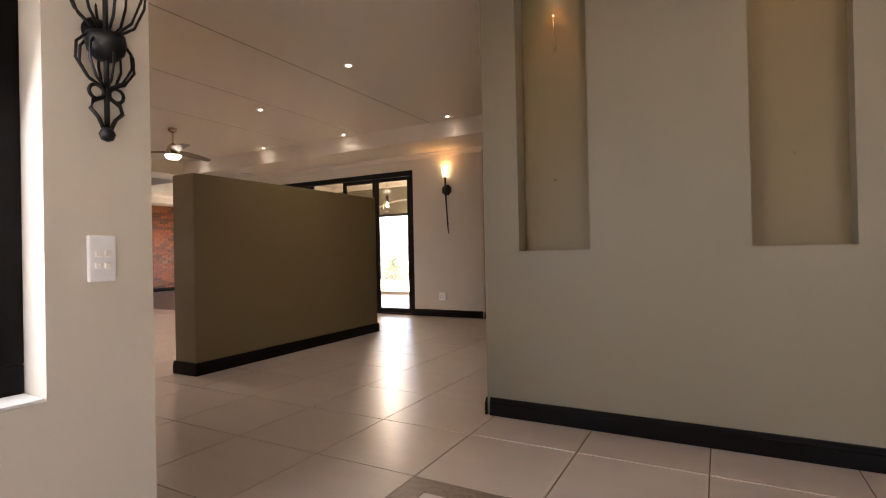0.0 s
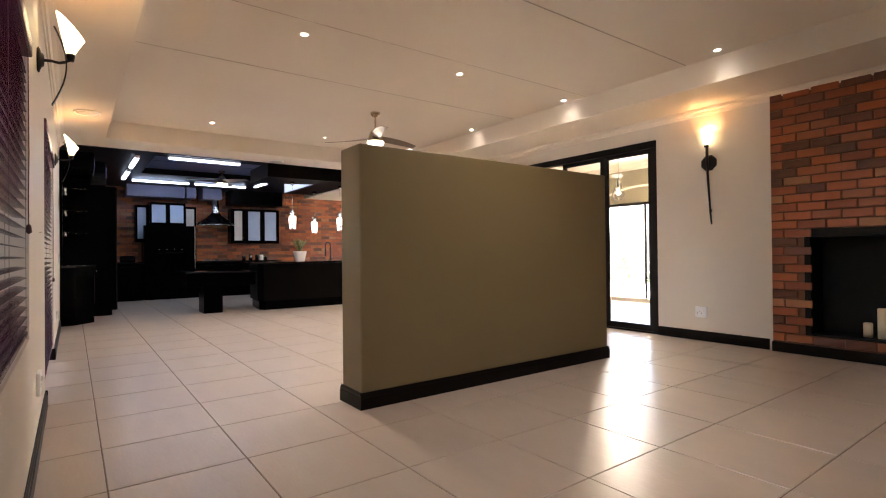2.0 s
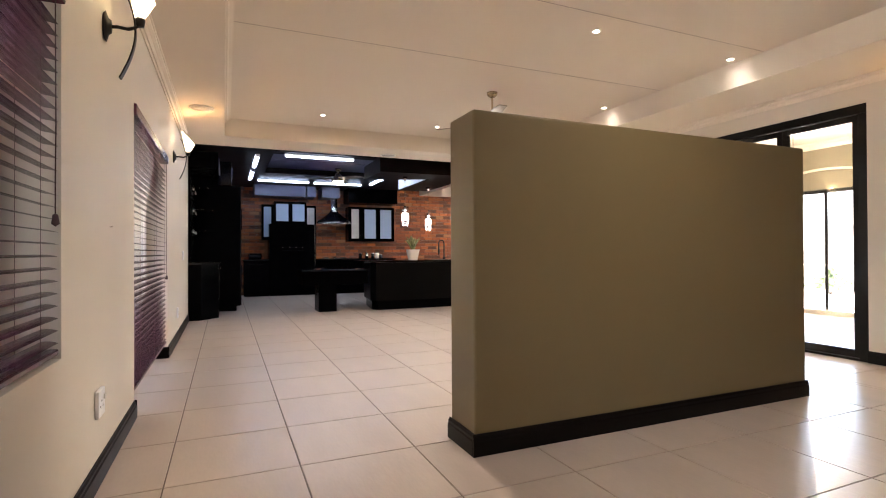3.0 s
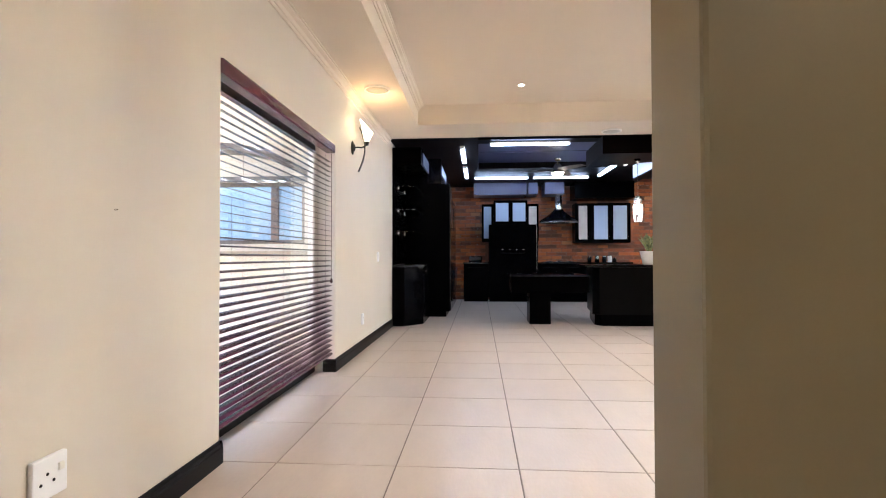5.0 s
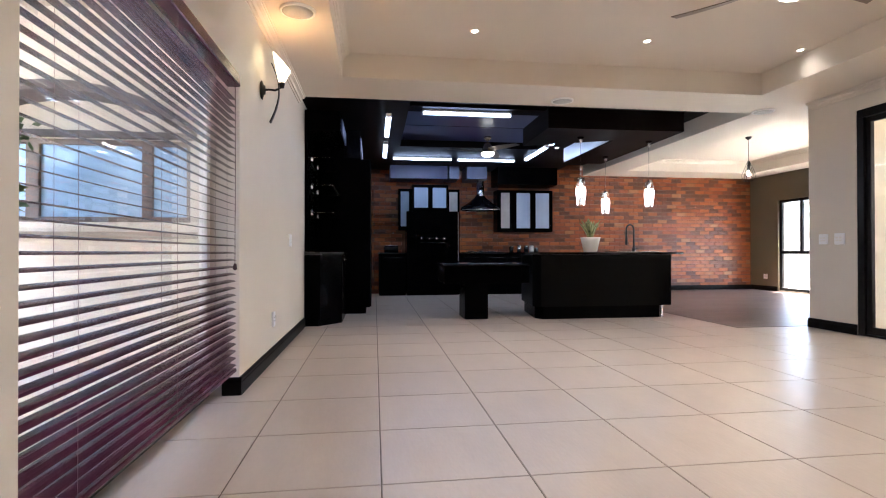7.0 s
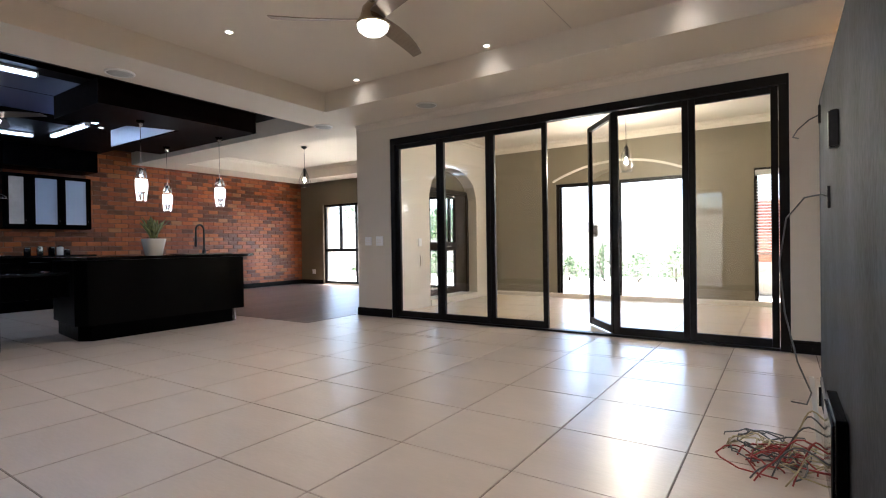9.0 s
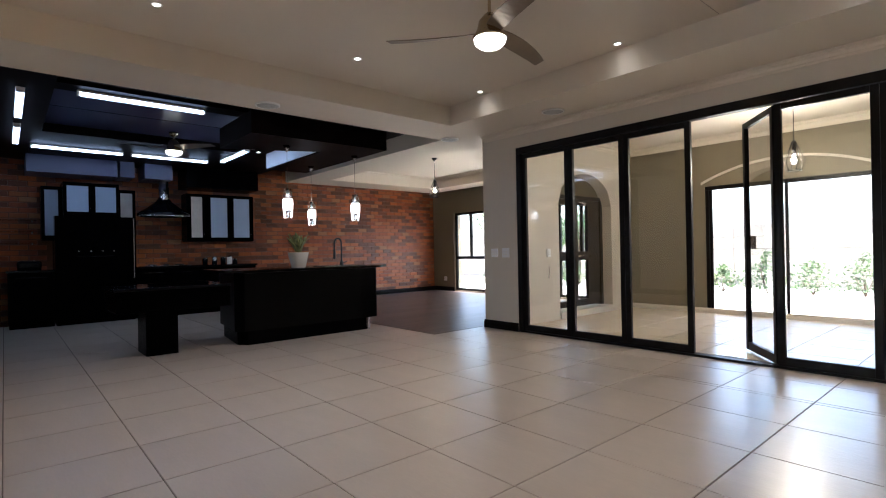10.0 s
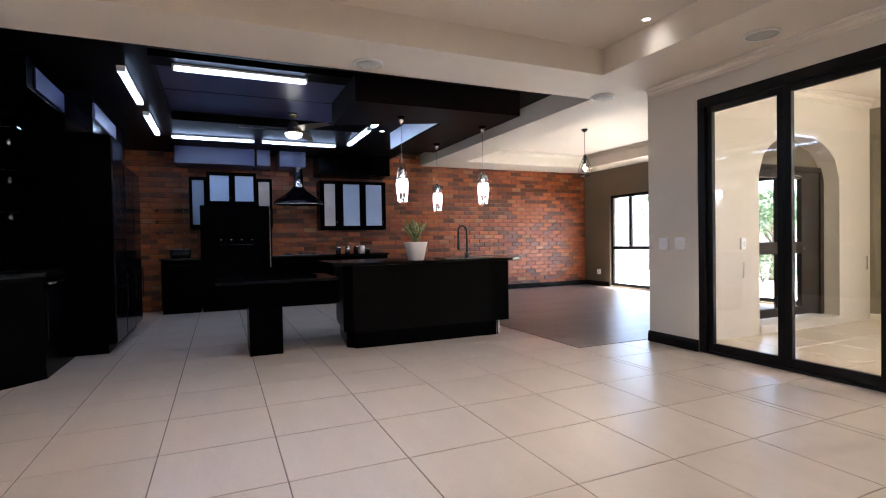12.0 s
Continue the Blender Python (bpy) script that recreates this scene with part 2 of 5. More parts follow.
def prism(outline, z0, z1, bevel=0.0):
    """An upright block over a plan outline."""
    bm = bmesh.new()
    lo = [bm.verts.new((x, y, z0)) for x, y in outline]
    face = bm.faces.new(lo)
    up = bmesh.ops.extrude_face_region(bm, geom=[face])
    bmesh.ops.translate(bm, verts=[v for v in up["geom"] if isinstance(v, bmesh.types.BMVert)], vec=(0, 0, z1 - z0))
    bmesh.ops.recalc_face_normals(bm, faces=bm.faces)
    if bevel:
        bmesh.ops.bevel(bm, geom=bm.edges[:], offset=bevel, segments=2, affect="EDGES")
    return bm


def turned(bm, m):
    bm.transform(m)
    return bm


def mesh_of(name, bm, material):
    me = bpy.data.meshes.new(name)
    bm.to_mesh(me)
    bm.free()
    me.materials.append(material)
    return me


def part(name, bm, material, parent, label=""):
    ob = new(name, mesh_of(name, bm, material))
    ob.parent = parent
    return tagged(ob, label=label)


def thing(name, at, label, category, group="", kind="", turn=0):
    ob = new(name)
    ob.empty_display_size = 0.1
    ob.matrix_world = pose(*at, 0, 0, turn)
    return tagged(ob, label, category, group, kind)


def setting(name, bm, material, label, category=""):
    return tagged(new(name, mesh_of(name, bm, material)), label, category or name.split("_")[0], "", "structure")


def pierced(axis, at, thick, u0, u1, z0, z1, holes=(), bevel=0.0):
    """A wall in the plane axis = at, thickened by thick, from u0 to u1, with rectangular holes (u0, u1, z0, z1)."""
    us = sorted({u0, u1, *[v for h in holes for v in h[:2]]})
    zs = sorted({z0, z1, *[v for h in holes for v in h[2:]]})
    bm = bmesh.new()
    lo, hi = min(at, at + thick), max(at, at + thick)
    for a, b in zip(us, us[1:]):
        run = []
        for c, d in zip(zs, zs[1:]):
            um, zm = (a + b) / 2, (c + d) / 2
            if any(h[0] < um < h[1] and h[2] < zm < h[3] for h in holes):
                continue
            if run and abs(run[-1][1] - c) < 1e-6:
                run[-1][1] = d
            else:
                run.append([c, d])
        for c, d in run:
            if axis == "x":
                box(lo, hi, a, b, c, d, bm=bm)
            else:
                box(a, b, lo, hi, c, d, bm=bm)
    return bm


def skirting(parent, a, b, side, h=0.11, d=0.016):
    """A moulded skirting board along the floor from a to b (plan points); side: which way it stands out."""
    ax, ay = a
    bx, by = b
    n = Vector(side).normalized() * d
    bm = bmesh.new()
    prof = [(0, 0), (1, 0), (1, h * 0.68), (0.7, h * 0.74), (0.7, h * 0.86), (0.35, h * 0.94), (0.3, h), (0, h)]
    rows = []
    for px, py in (a, b):
        rows.append([bm.verts.new((px + n.x * k, py + n.y * k, z)) for k, z in prof])
    for k in range(len(prof)):
        q = (k + 1) % len(prof)
        bm.faces.new((rows[0][k], rows[1][k], rows[1][q], rows[0][q]))
    bm.faces.new(rows[0][::-1])
    bm.faces.new(rows[1])
    bmesh.ops.recalc_face_normals(bm, faces=bm.faces)
    return bm


def cornice(a, b, side, top, size=0.09):
    n = Vector(side).normalized()
    prof = [(0, 0), (0.12, 0), (0.2, 0.25), (0.35, 0.25), (0.5, 0.55), (0.85, 0.7), (0.85, 0.85), (1, 0.88), (1, 1), (0, 1)]
    bm = bmesh.new()
    rows = [[bm.verts.new((px + n.x * k * size, py + n.y * k * size, top - size + z * size)) for k, z in prof] for px, py in (a, b)]
    for k in range(len(prof)):
        q = (k + 1) % len(prof)
        bm.faces.new((rows[0][k], rows[1][k], rows[1][q], rows[0][q]))
    bm.faces.new(rows[0][::-1])
    bm.faces.new(rows[1])
    bmesh.ops.recalc_face_normals(bm, faces=bm.faces)
    return bm


# ---- the large structure ----
# Plan: lounge x -9.75..-1.3, y 1.51..7.38; kitchen x -14.9..-9.75, y 1.51..6.6; wood-floored room y 6.6..11.15;
# sunroom x -9.0..-3.6, y 7.60..10.75; entrance hall x -1.76..4, y -2..3.31.
CEILING, SOFFIT, TRAY_Y = 2.84, 2.60, 6.56
BLIND_Y, GLASS_Y, BACK_X = 1.51, 7.38, -14.9

setting("ground", box(-120, 120, -120, 120, -0.35, -0.06), PAVE, "pale paving round the house reaching far away", "ground")
floor = setting("floor", box(-15.2, 4.0, -2.0, 11.4, -0.058, -0.004), GROUT, "grout bed under beige floor tiles", "floor")

# lounge wall with two blind windows
W1, W2 = (-3.83, -2.05, 0.66, 1.98), (-7.31, -5.35, 0.0, 1.975)
setting("wall_south", pierced("y", BLIND_Y, -0.25, -15.15, -2.012, 0, 3.1, [W1, W2]), CREAM, "cream painted plaster wall with two blind-covered windows")
setting("wall_hall", pierced("x", -1.76, -0.25, -2.0, 1.482, 0, 3.1, [(-1.4, 1.157, 0.60, 2.15)]), CREAM, "cream painted hall wall with a deep window reveal")
setting("wall_hall_south", pierced("y", -2.0, -0.25, -2.0, 4.2, 0, 3.1, [(0.2, 3.2, 0.0, 1.95)]), CREAM, "cream painted hall wall")
setting("wall_hall_east", box(4.0, 4.25, -2.0, 3.3, 0, 3.1), CREAM, "cream painted hall wall")
# unseen slab added to keep sunlit paving from brightening the upper niche wall
setting("roof_porch", box(-2.0, 4.2, -6.0, -2.26, 2.35, 2.5), FENCE, "unseen flat slab added outside the hall to shade the paving", "roof")
# niche wall
N1, N2 = (-1.072, -0.649, 1.014, 2.62), (0.13, 0.54, 1.014, 2.62)
setting("wall_niche", pierced("y", 3.31, 0.13, -1.30, 4.2, 0, 3.1, [N1, N2]), TAUPE, "taupe painted wall with two tall recessed niches")
# niche shade and warm lamp tone are put into this darker back colour
setting("wall_niche_back", box(-1.30, 4.2, 3.4401, 3.56, 0, 3.1), HALF, "niche backs coloured darker and yellower for the dim warm light inside")
setting("wall_east", box(-1.30, -1.05, 3.565, 7.63, 0, 3.1), CREAM, "cream painted lounge wall")
# folding door wall
DOOR = (-8.73, -4.37, 0.0, 2.365)
setting("wall_north", pierced("y", GLASS_Y, 0.22, -9.32, -1.05, 0, 3.1, [DOOR, (-2.845, -1.615, 0.185, 1.215)]), CREAM, "cream painted wall round the wide folding glass doors")
setting("wall_chimney", box(-2.9, -1.62, 7.70, 7.85, 0, 1.4), CREAM, "plain wall behind the firebox")
# wall between sunroom and wood-floored room, with arched doorway
ARCH = (8.65, 10.115)


def arched_wall(x0, x1, y0, y1, top, a, b, spring, crown):
    bm = pierced("x", x0, x1 - x0, y0, y1, 0, top, [(a, b, 0, crown + 0.02)])
    n = 18
    c, rise = (a + b) / 2, crown - spring
    for k in range(n):
        ya, yb = a + (b - a) * k / n, a + (b - a) * (k + 1) / n
        za, zb = (spring + rise * math.sqrt(max(0, 1 - ((y - c) / ((b - a) / 2)) ** 2)) for y in (ya, yb))
        vs = [bm.verts.new((x, y, z)) for x in (x0, x1) for y, z in ((ya, za), (yb, zb), (yb, crown + 0.02), (ya, crown + 0.02))]
        for f in ((0, 1, 2, 3), (7, 6, 5, 4), (0, 4, 5, 1)):
            bm.faces.new([vs[i] for i in f])
    return bm


setting("wall_sunroom_west", arched_wall(-9.32, -9.0, 7.602, 11.15, 3.1, *ARCH, 1.75, 2.23), CREAM, "bright cream wall with an arched doorway")
setting("door_step", box(-9.40, -8.98, ARCH[0] + 0.004, ARCH[1] - 0.004, 0.0, 0.10, 0.008), CREAM, "low pale step in the arched doorway", "step")
SLIDER, SIDE = (-7.74, -5.60, 0.0, 1.99), (-4.76, -4.20, 0.0, 2.0)
setting("wall_sunroom_north", pierced("y", 10.75, 0.25, -8.998, -3.35, 0, 3.1, [SLIDER, SIDE]), TAUPE, "taupe painted wall round a wide garden opening")
setting("wall_sunroom_east", box(-3.6, -3.35, 7.602, 10.748, 0, 3.1), TAUPE, "taupe painted sunroom wall")
# kitchen and wood-floored room
brick_wall = setting("wall_west", box(-15.15, BACK_X, 1.513, 11.4, 0, 3.1), MORTAR, "red-brown face brick kitchen wall")
FAR = (-14.08, -9.75, 0.03, 2.01)
setting("wall_far_north", pierced("y", 11.15, 0.25, -14.898, -9.0, 0, 3.1, [FAR]), OLIVE, "dark olive painted wall round a large window")

# ceilings
lounge_ceiling = box(-9.10, -1.05, 1.51, 7.6, CEILING, CEILING + 0.2)
box(-1.05, 4.2, -2.2, 3.56, CEILING, CEILING + 0.2, bm=lounge_ceiling)
box(-1.7598, -1.0502, -2.2, 1.509, CEILING, CEILING + 0.2, bm=lounge_ceiling)
setting("ceiling", lounge_ceiling, CEIL, "smooth off-white plasterboard ceiling")
seams = bmesh.new()
for x, hw_ in ((-3.55, 0.005), (-4.75, 0.0015), (-5.95, 0.002)):
    box(x - hw_, x + hw_, 2.05, TRAY_Y - 0.02, CEILING - 0.003, CEILING + 0.001, bm=seams)
setting("ceiling_joint", seams, SEAM, "faint straight joints in the ceiling boards", "trim")
soffit = box(-9.75, -1.3, 1.512, 2.03, SOFFIT, CEILING + 0.2)
box(-9.75, -1.3, TRAY_Y, 6.999, SOFFIT, CEILING + 0.2, bm=soffit)
box(-9.319, -1.3, 6.999, 7.379, SOFFIT, CEILING + 0.2, bm=soffit)
box(-9.75, -9.06, 2.03, TRAY_Y, SOFFIT, CEILING + 0.2, bm=soffit)
setting("ceiling_soffit", soffit, CEIL, "dropped plaster soffit round the tray ceiling", "ceiling")
trims = cornice((-9.75, 1.512), (-1.76, 1.512), (0, 1), SOFFIT - 0.001, 0.075)
merge(trims, cornice((-9.28, 7.379), (-1.3, 7.379), (0, -1), SOFFIT - 0.001, 0.075))
merge(trims, cornice((-9.06, 2.03), (-1.3, 2.03), (0, 1), CEILING - 0.002, 0.07))
setting("cornice", trims, CEIL, "stepped white plaster cornice", "trim")

KITCHEN, RECESS = 2.65, 2.76
kc = box(-15.15, -9.752, 1.512, 2.76, KITCHEN, CEILING + 0.2)
box(-15.15, -12.45, 2.76, 5.12, KITCHEN, CEILING + 0.2, bm=kc)
box(-15.15, -13.2, 5.12, 6.25, KITCHEN, CEILING + 0.2, bm=kc)
box(-10.36, -10.12, 2.76, 5.12, KITCHEN, CEILING + 0.2, bm=kc)
box(-13.2, -9.752, 5.12, 6.25, KITCHEN, CEILING + 0.2, bm=kc)
box(-9.95, -9.752, 2.76, 5.12, KITCHEN, CEILING + 0.2, bm=kc)
box(-15.15, -9.752, 6.25, 7.0, CEILING - 0.002, CEILING + 0.2, bm=kc)
setting("ceiling_kitchen", kc, DARKCEIL, "glossy black dropped ceiling round a recess", "ceiling")
recess = box(-12.45, -10.36, 2.76, 5.12, RECESS, CEILING + 0.2)
box(-10.12, -9.95, 2.76, 5.12, RECESS, CEILING + 0.2, bm=recess)
setting("ceiling_recess", recess, KCEIL, "blue-grey glossy recessed ceiling panel", "ceiling")
rs = bmesh.new()
box(-11.48, -11.47, 2.77, 5.11, RECESS - 0.003, RECESS + 0.001, bm=rs)
setting("ceiling_recess_joint", rs, DARKCEIL, "dark joints in the recessed ceiling panel", "trim")
setting("ceiling_bulkhead", prism([(-9.98, 4.45), (-9.95, 6.22), (-12.3, 6.22), (-12.3, 5.55), (-10.54, 5.57), (-11.05, 4.45)], 2.40, KITCHEN - 0.002), DARKCEIL,
        "glossy black bulkhead hung over the island", "ceiling")
# pale sheet added on the black face to draw the tube light it reflects
setting("trim_bulkhead", box(-12.28, -10.58, 5.532, 5.546, 2.41, 2.64, 0.003), KPALE, "pale blue strip painting the tubes' reflection on the bulkhead", "trim")
wc = box(-15.15, -9.0, 7.0, 11.4, 2.86, 3.06)
box(-14.899, -9.32, 7.0, 7.64, SOFFIT, 2.86, bm=wc)
box(-14.899, -9.32, 10.55, 11.149, SOFFIT, 2.86, bm=wc)
box(-14.899, -14.1, 7.64, 10.55, SOFFIT, 2.86, bm=wc)
box(-9.9, -9.32, 7.64, 10.55, SOFFIT, 2.86, bm=wc)
merge(wc, cornice((-14.1, 10.55), (-9.9, 10.55), (0, -1), 2.858, 0.08))
merge(wc, cornice((-14.1, 7.65), (-14.1, 10.54), (1, 0), 2.858, 0.08))
setting("ceiling_living", wc, CEIL, "off-white tray ceiling of the far room", "ceiling")
sc = box(-9.0, -3.35, 7.602, 10.75, 2.74, 2.95)
merge(sc, cornice((-8.998, 10.748), (-3.6, 10.748), (0, -1), 2.739, 0.10))
merge(sc, cornice((-8.998, 7.61), (-8.998, 10.74), (1, 0), 2.739, 0.10))
setting("ceiling_sunroom", sc, CEIL, "white sunroom ceiling with a deep cornice", "ceiling")
setting("roof", box(-15.4, 4.4, -2.4, 11.6, 3.1, 3.25), FENCE, "flat closed roof over the rooms", "roof")

# half-height partition
HW = (-4.245, -3.955, 3.182, 5.79, 1.745)
half = tagged(new("wall_half", mesh_of("wall_half", box(HW[0], HW[1], HW[2], HW[3], 0, HW[4], 0.012), HALF)),
              "free-standing half-height wall painted dark taupe", "wall", "", "structure")
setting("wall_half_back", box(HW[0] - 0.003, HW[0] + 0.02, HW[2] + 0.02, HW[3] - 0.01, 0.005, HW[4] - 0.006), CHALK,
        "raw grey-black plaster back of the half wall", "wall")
bb = skirting(None, (HW[1], HW[2] - 0.015), (HW[1], HW[3] + 0.015), (1, 0))
merge(bb, skirting(None, (HW[0] - 0.015, HW[2]), (HW[1] + 0.001, HW[2]), (0, -1)))
merge(bb, skirting(None, (HW[0] - 0.015, HW[3]), (HW[1] + 0.001, HW[3]), (0, 1)))
merge(bb, skirting(None, (-1.28, 3.31), (4.0, 3.31), (0, -1)))
merge(bb, skirting(None, (-1.30, 3.30), (-1.30, 7.38), (-1, 0)))
merge(bb, skirting(None, (-4.37, GLASS_Y), (-3.16, GLASS_Y), (0, -1)))
merge(bb, skirting(None, (-9.335, GLASS_Y), (-8.73, GLASS_Y), (0, -1)))
merge(bb, skirting(None, (-9.32, 7.365), (-9.32, 11.1), (-1, 0)))
merge(bb, skirting(None, (-5.35, BLIND_Y), (-1.76, BLIND_Y), (0, 1)))
merge(bb, skirting(None, (-10.2, BLIND_Y), (-7.31, BLIND_Y), (0, 1)))
merge(bb, skirting(None, (-7.31, BLIND_Y - 0.1), (-7.31, BLIND_Y + 0.015), (1, 0)))
merge(bb, skirting(None, (-5.35, BLIND_Y - 0.1), (-5.35, BLIND_Y + 0.015), (-1, 0)))
merge(bb, skirting(None, (-14.87, 11.15), (-14.1, 11.15), (0, -1)))
merge(bb, skirting(None, (-14.86, 6.3), (-14.86, 11.14), (1, 0)))
setting("baseboard", bb, SKIRT, "dark wenge moulded skirting board", "trim")
setting("baseboard_sunroom", skirting(None, (-8.99, 10.748), (-3.6, 10.748), (0, -1), 0.08), CREAM, "pale tiled skirting", "trim")

# ---- folding doors, sliders and windows ----


def leaf_parts(owner, w, h, mid=None, stile=0.055, depth=0.045, bottom=0.075):
    """A framed glass leaf: stiles and rails round a pane, standing from (0, 0, 0) along x."""
    part("stile", box(0, stile, -depth / 2, depth / 2, 0, h, 0.004), ALU, owner)
    part("stile", box(w - stile, w, -depth / 2, depth / 2, 0, h, 0.004), ALU, owner)
    part("top_rail", box(stile, w - stile, -depth / 2 + 0.002, depth / 2 - 0.002, h - stile, h, 0.003), ALU, owner)
    part("bottom_rail", box(stile, w - stile, -depth / 2 + 0.002, depth / 2 - 0.002, 0, bottom, 0.003), ALU, owner)
    pane = part("pane", box(stile - 0.005, w - stile + 0.005, -0.003, 0.003, bottom - 0.005, h - stile + 0.005), GLASS, owner, "clear glass pane")
    pane.visible_shadow = False
    if mid:
        part("mid_rail", box(stile, w - stile, -depth / 2 + 0.002, depth / 2 - 0.002, mid - 0.03, mid + 0.03, 0.003), ALU, owner)


DY = GLASS_Y + 0.055
df = thing("door_frame", (-8.73, DY, 0), "black aluminium frame of the folding glass doors", "door frame", kind="structure")
DW, DH = 4.36, 2.365
part("head", box(0, DW, -0.05, 0.05, DH - 0.085, DH, 0.004), ALU, df)
part("jamb", box(0, 0.075, -0.05, 0.05, 0, DH - 0.085, 0.004), ALU, df)
part("jamb", box(DW - 0.075, DW, -0.05, 0.05, 0, DH - 0.085, 0.004), ALU, df)
part("track", box(0.075, DW - 0.075, -0.045, 0.045, 0.0, 0.022, 0.003), ALU, df)
LW = (DW - 0.15) / 6
for k in (0, 1, 2, 4, 5):
    d = thing("folding_door", (-8.73 + 0.075 + k * LW, DY, 0.024), "closed black-framed folding glass door leaf", "door", "folding door leaves")
    leaf_parts(d, LW - 0.003, DH - 0.085 - 0.028)
d = thing("folding_door", (-8.73 + 0.075 + 4 * LW - 0.004, DY + 0.03, 0.024), "black-framed glass door leaf standing open outwards", "door", "folding door leaves", turn=127)
leaf_parts(d, LW - 0.003, DH - 0.085 - 0.028)
part("lever_handle", box(LW - 0.05, LW - 0.015, -0.075, -0.02, 1.0, 1.13, 0.006), CHROME, d, "small steel lever handle")

sl = thing("sliding_door", (SLIDER[0], 10.80, 0), "black aluminium sliding garden door with large panes", "door")
SW = SLIDER[1] - SLIDER[0]
part("head", box(0, SW, -0.04, 0.04, 1.93, 1.99, 0.003), ALU, sl)
part("jamb", box(0, 0.05, -0.04, 0.04, 0, 1.93, 0.003), ALU, sl)
part("jamb", box(SW - 0.05, SW, -0.04, 0.04, 0, 1.93, 0.003), ALU, sl)
part("track", box(0.05, SW - 0.05, -0.04, 0.04, 0.0, 0.03, 0.003), ALU, sl)
for k in range(2):
    w = (SW - 0.1) / 2
    pn = part("panel", box(0.05 + k * w, 0.05 + k * w + 0.04, -0.012, 0.02, 0.03, 1.93, 0.003), ALU, sl)
    g = part("pane", box(0.09 + k * w, 0.05 + (k + 1) * w, -0.002, 0.004, 0.03, 1.93), GLASS, sl)
    g.visible_shadow = False
# segmental arch moulding over the garden door
arch = bmesh.new()
ax0, ax1, az, rise = SLIDER[0] - 0.05, SLIDER[1] + 0.05, 2.02, 0.27
pts = []
for k in range(25):
    f = k / 24
    pts.append((ax0 + (ax1 - ax0) * f, az + rise * (1 - (2 * f - 1) ** 2)))
for (xa, za), (xb, zb) in zip(pts, pts[1:]):
    vs = [arch.verts.new(p) for p in ((xa, 10.749, za), (xb, 10.749, zb), (xb, 10.749, zb + 0.035), (xa, 10.749, za + 0.035),
                                      (xa, 10.72, za), (xb, 10.72, zb), (xb, 10.72, zb + 0.035), (xa, 10.72, za + 0.035))]
    for f in ((4, 5, 6, 7), (0, 1, 5, 4), (3, 7, 6, 2)):
        arch.faces.new([vs[i] for i in f])
bmesh.ops.recalc_face_normals(arch, faces=arch.faces)
setting("trim_arch", arch, CREAM, "pale plaster arch moulding over the garden door", "trim")

swn = thing("window_1", (SIDE[0], 10.80, 0), "tall narrow black-framed side window", "window", kind="structure")
leaf_parts(swn, SIDE[1] - SIDE[0], 2.0, stile=0.05, bottom=0.06)
fw = thing("window_2", (FAR[0], 11.22, FAR[2]), "wide black-framed window with a transom", "window", kind="structure")
FW, FH = FAR[1] - FAR[0], FAR[3] - FAR[2]
part("frame", merge(box(0, FW, -0.03, 0.03, 0, 0.06), box(0, FW, -0.03, 0.03, FH - 0.06, FH)), ALU, fw)
part("transom", box(0.03, FW - 0.03, -0.027, 0.027, 0.80, 0.87, 0.003), ALU, fw)
for k in range(9):
    x = 0.0 + k * (FW - 0.06) / 8
    part("mullion", box(x, x + 0.06, -0.028, 0.028, 0.06 if k % 2 == 0 else 0.87, FH - 0.06, 0.003), ALU, fw)
for k in range(8):
    x = 0.06 + k * (FW - 0.06) / 8
    for z0, z1 in ((0.06, 0.80), (0.87, FH - 0.06)):
        g = part("pane", box(x, x + (FW - 0.06) / 8 - 0.06, -0.002, 0.002, z0, z1), GLASS, fw)
        g.visible_shadow = False
hw = thing("window_3", (-1.93, -1.4, 0.60), "dark-framed hall window with a white reveal", "window", kind="structure")
for nm, b in (("sill_bar", (-0.035, 0.035, 0, 2.557, 0, 0.10)), ("head", (-0.035, 0.035, 0, 2.557, 1.47, 1.55)),
              ("jamb", (-0.035, 0.035, 2.48, 2.557, 0.10, 1.47)), ("jamb", (-0.035, 0.035, 0, 0.07, 0.10, 1.47)), ("mullion", (-0.03, 0.03, 1.24, 1.30, 0.10, 1.47))):
    part(nm, box(*b, 0.005), SKIRT, hw)
for a, b in ((0.07, 1.24), (1.30, 2.48)):
    g = part("pane", box(-0.003, 0.003, a, b, 0.10, 1.47), GLASS, hw)
    g.visible_shadow = False
part("sill_board", box(0.04, 0.172, 0.004, 2.553, 0.001, 0.012, 0.003), WHITE, hw, "white painted inner sill")

# dark double security door in the arched doorway
ad = thing("door_1", (-9.22, ARCH[0], 0.102), "dark brown framed glazed double door under an arch", "door", kind="structure", turn=90)
AW = ARCH[1] - ARCH[0]
part("frame", merge(merge(box(0, 0.07, -0.05, 0.05, 0, 1.80), box(AW - 0.07, AW, -0.05, 0.05, 0, 1.80)), box(0.07, AW - 0.07, -0.05, 0.05, 1.74, 1.80)), DOORBROWN, ad)
fan = bmesh.new()
for k in range(18):
    vs = []
    for q in (k, k + 1):
        f = -1 + 2 * q / 18
        vs.append((AW / 2 + f * AW / 2, 1.65 + 0.47 * math.sqrt(max(0, 1 - f * f))))
    a, b = vs
    w = [fan.verts.new((x, yy, z)) for yy in (-0.01, 0.01) for x, z in ((a[0], 1.65), (b[0], 1.65), b, a)]
    for f in ((0, 1, 2, 3), (7, 6, 5, 4)):
        fan.faces.new([w[i] for i in f])
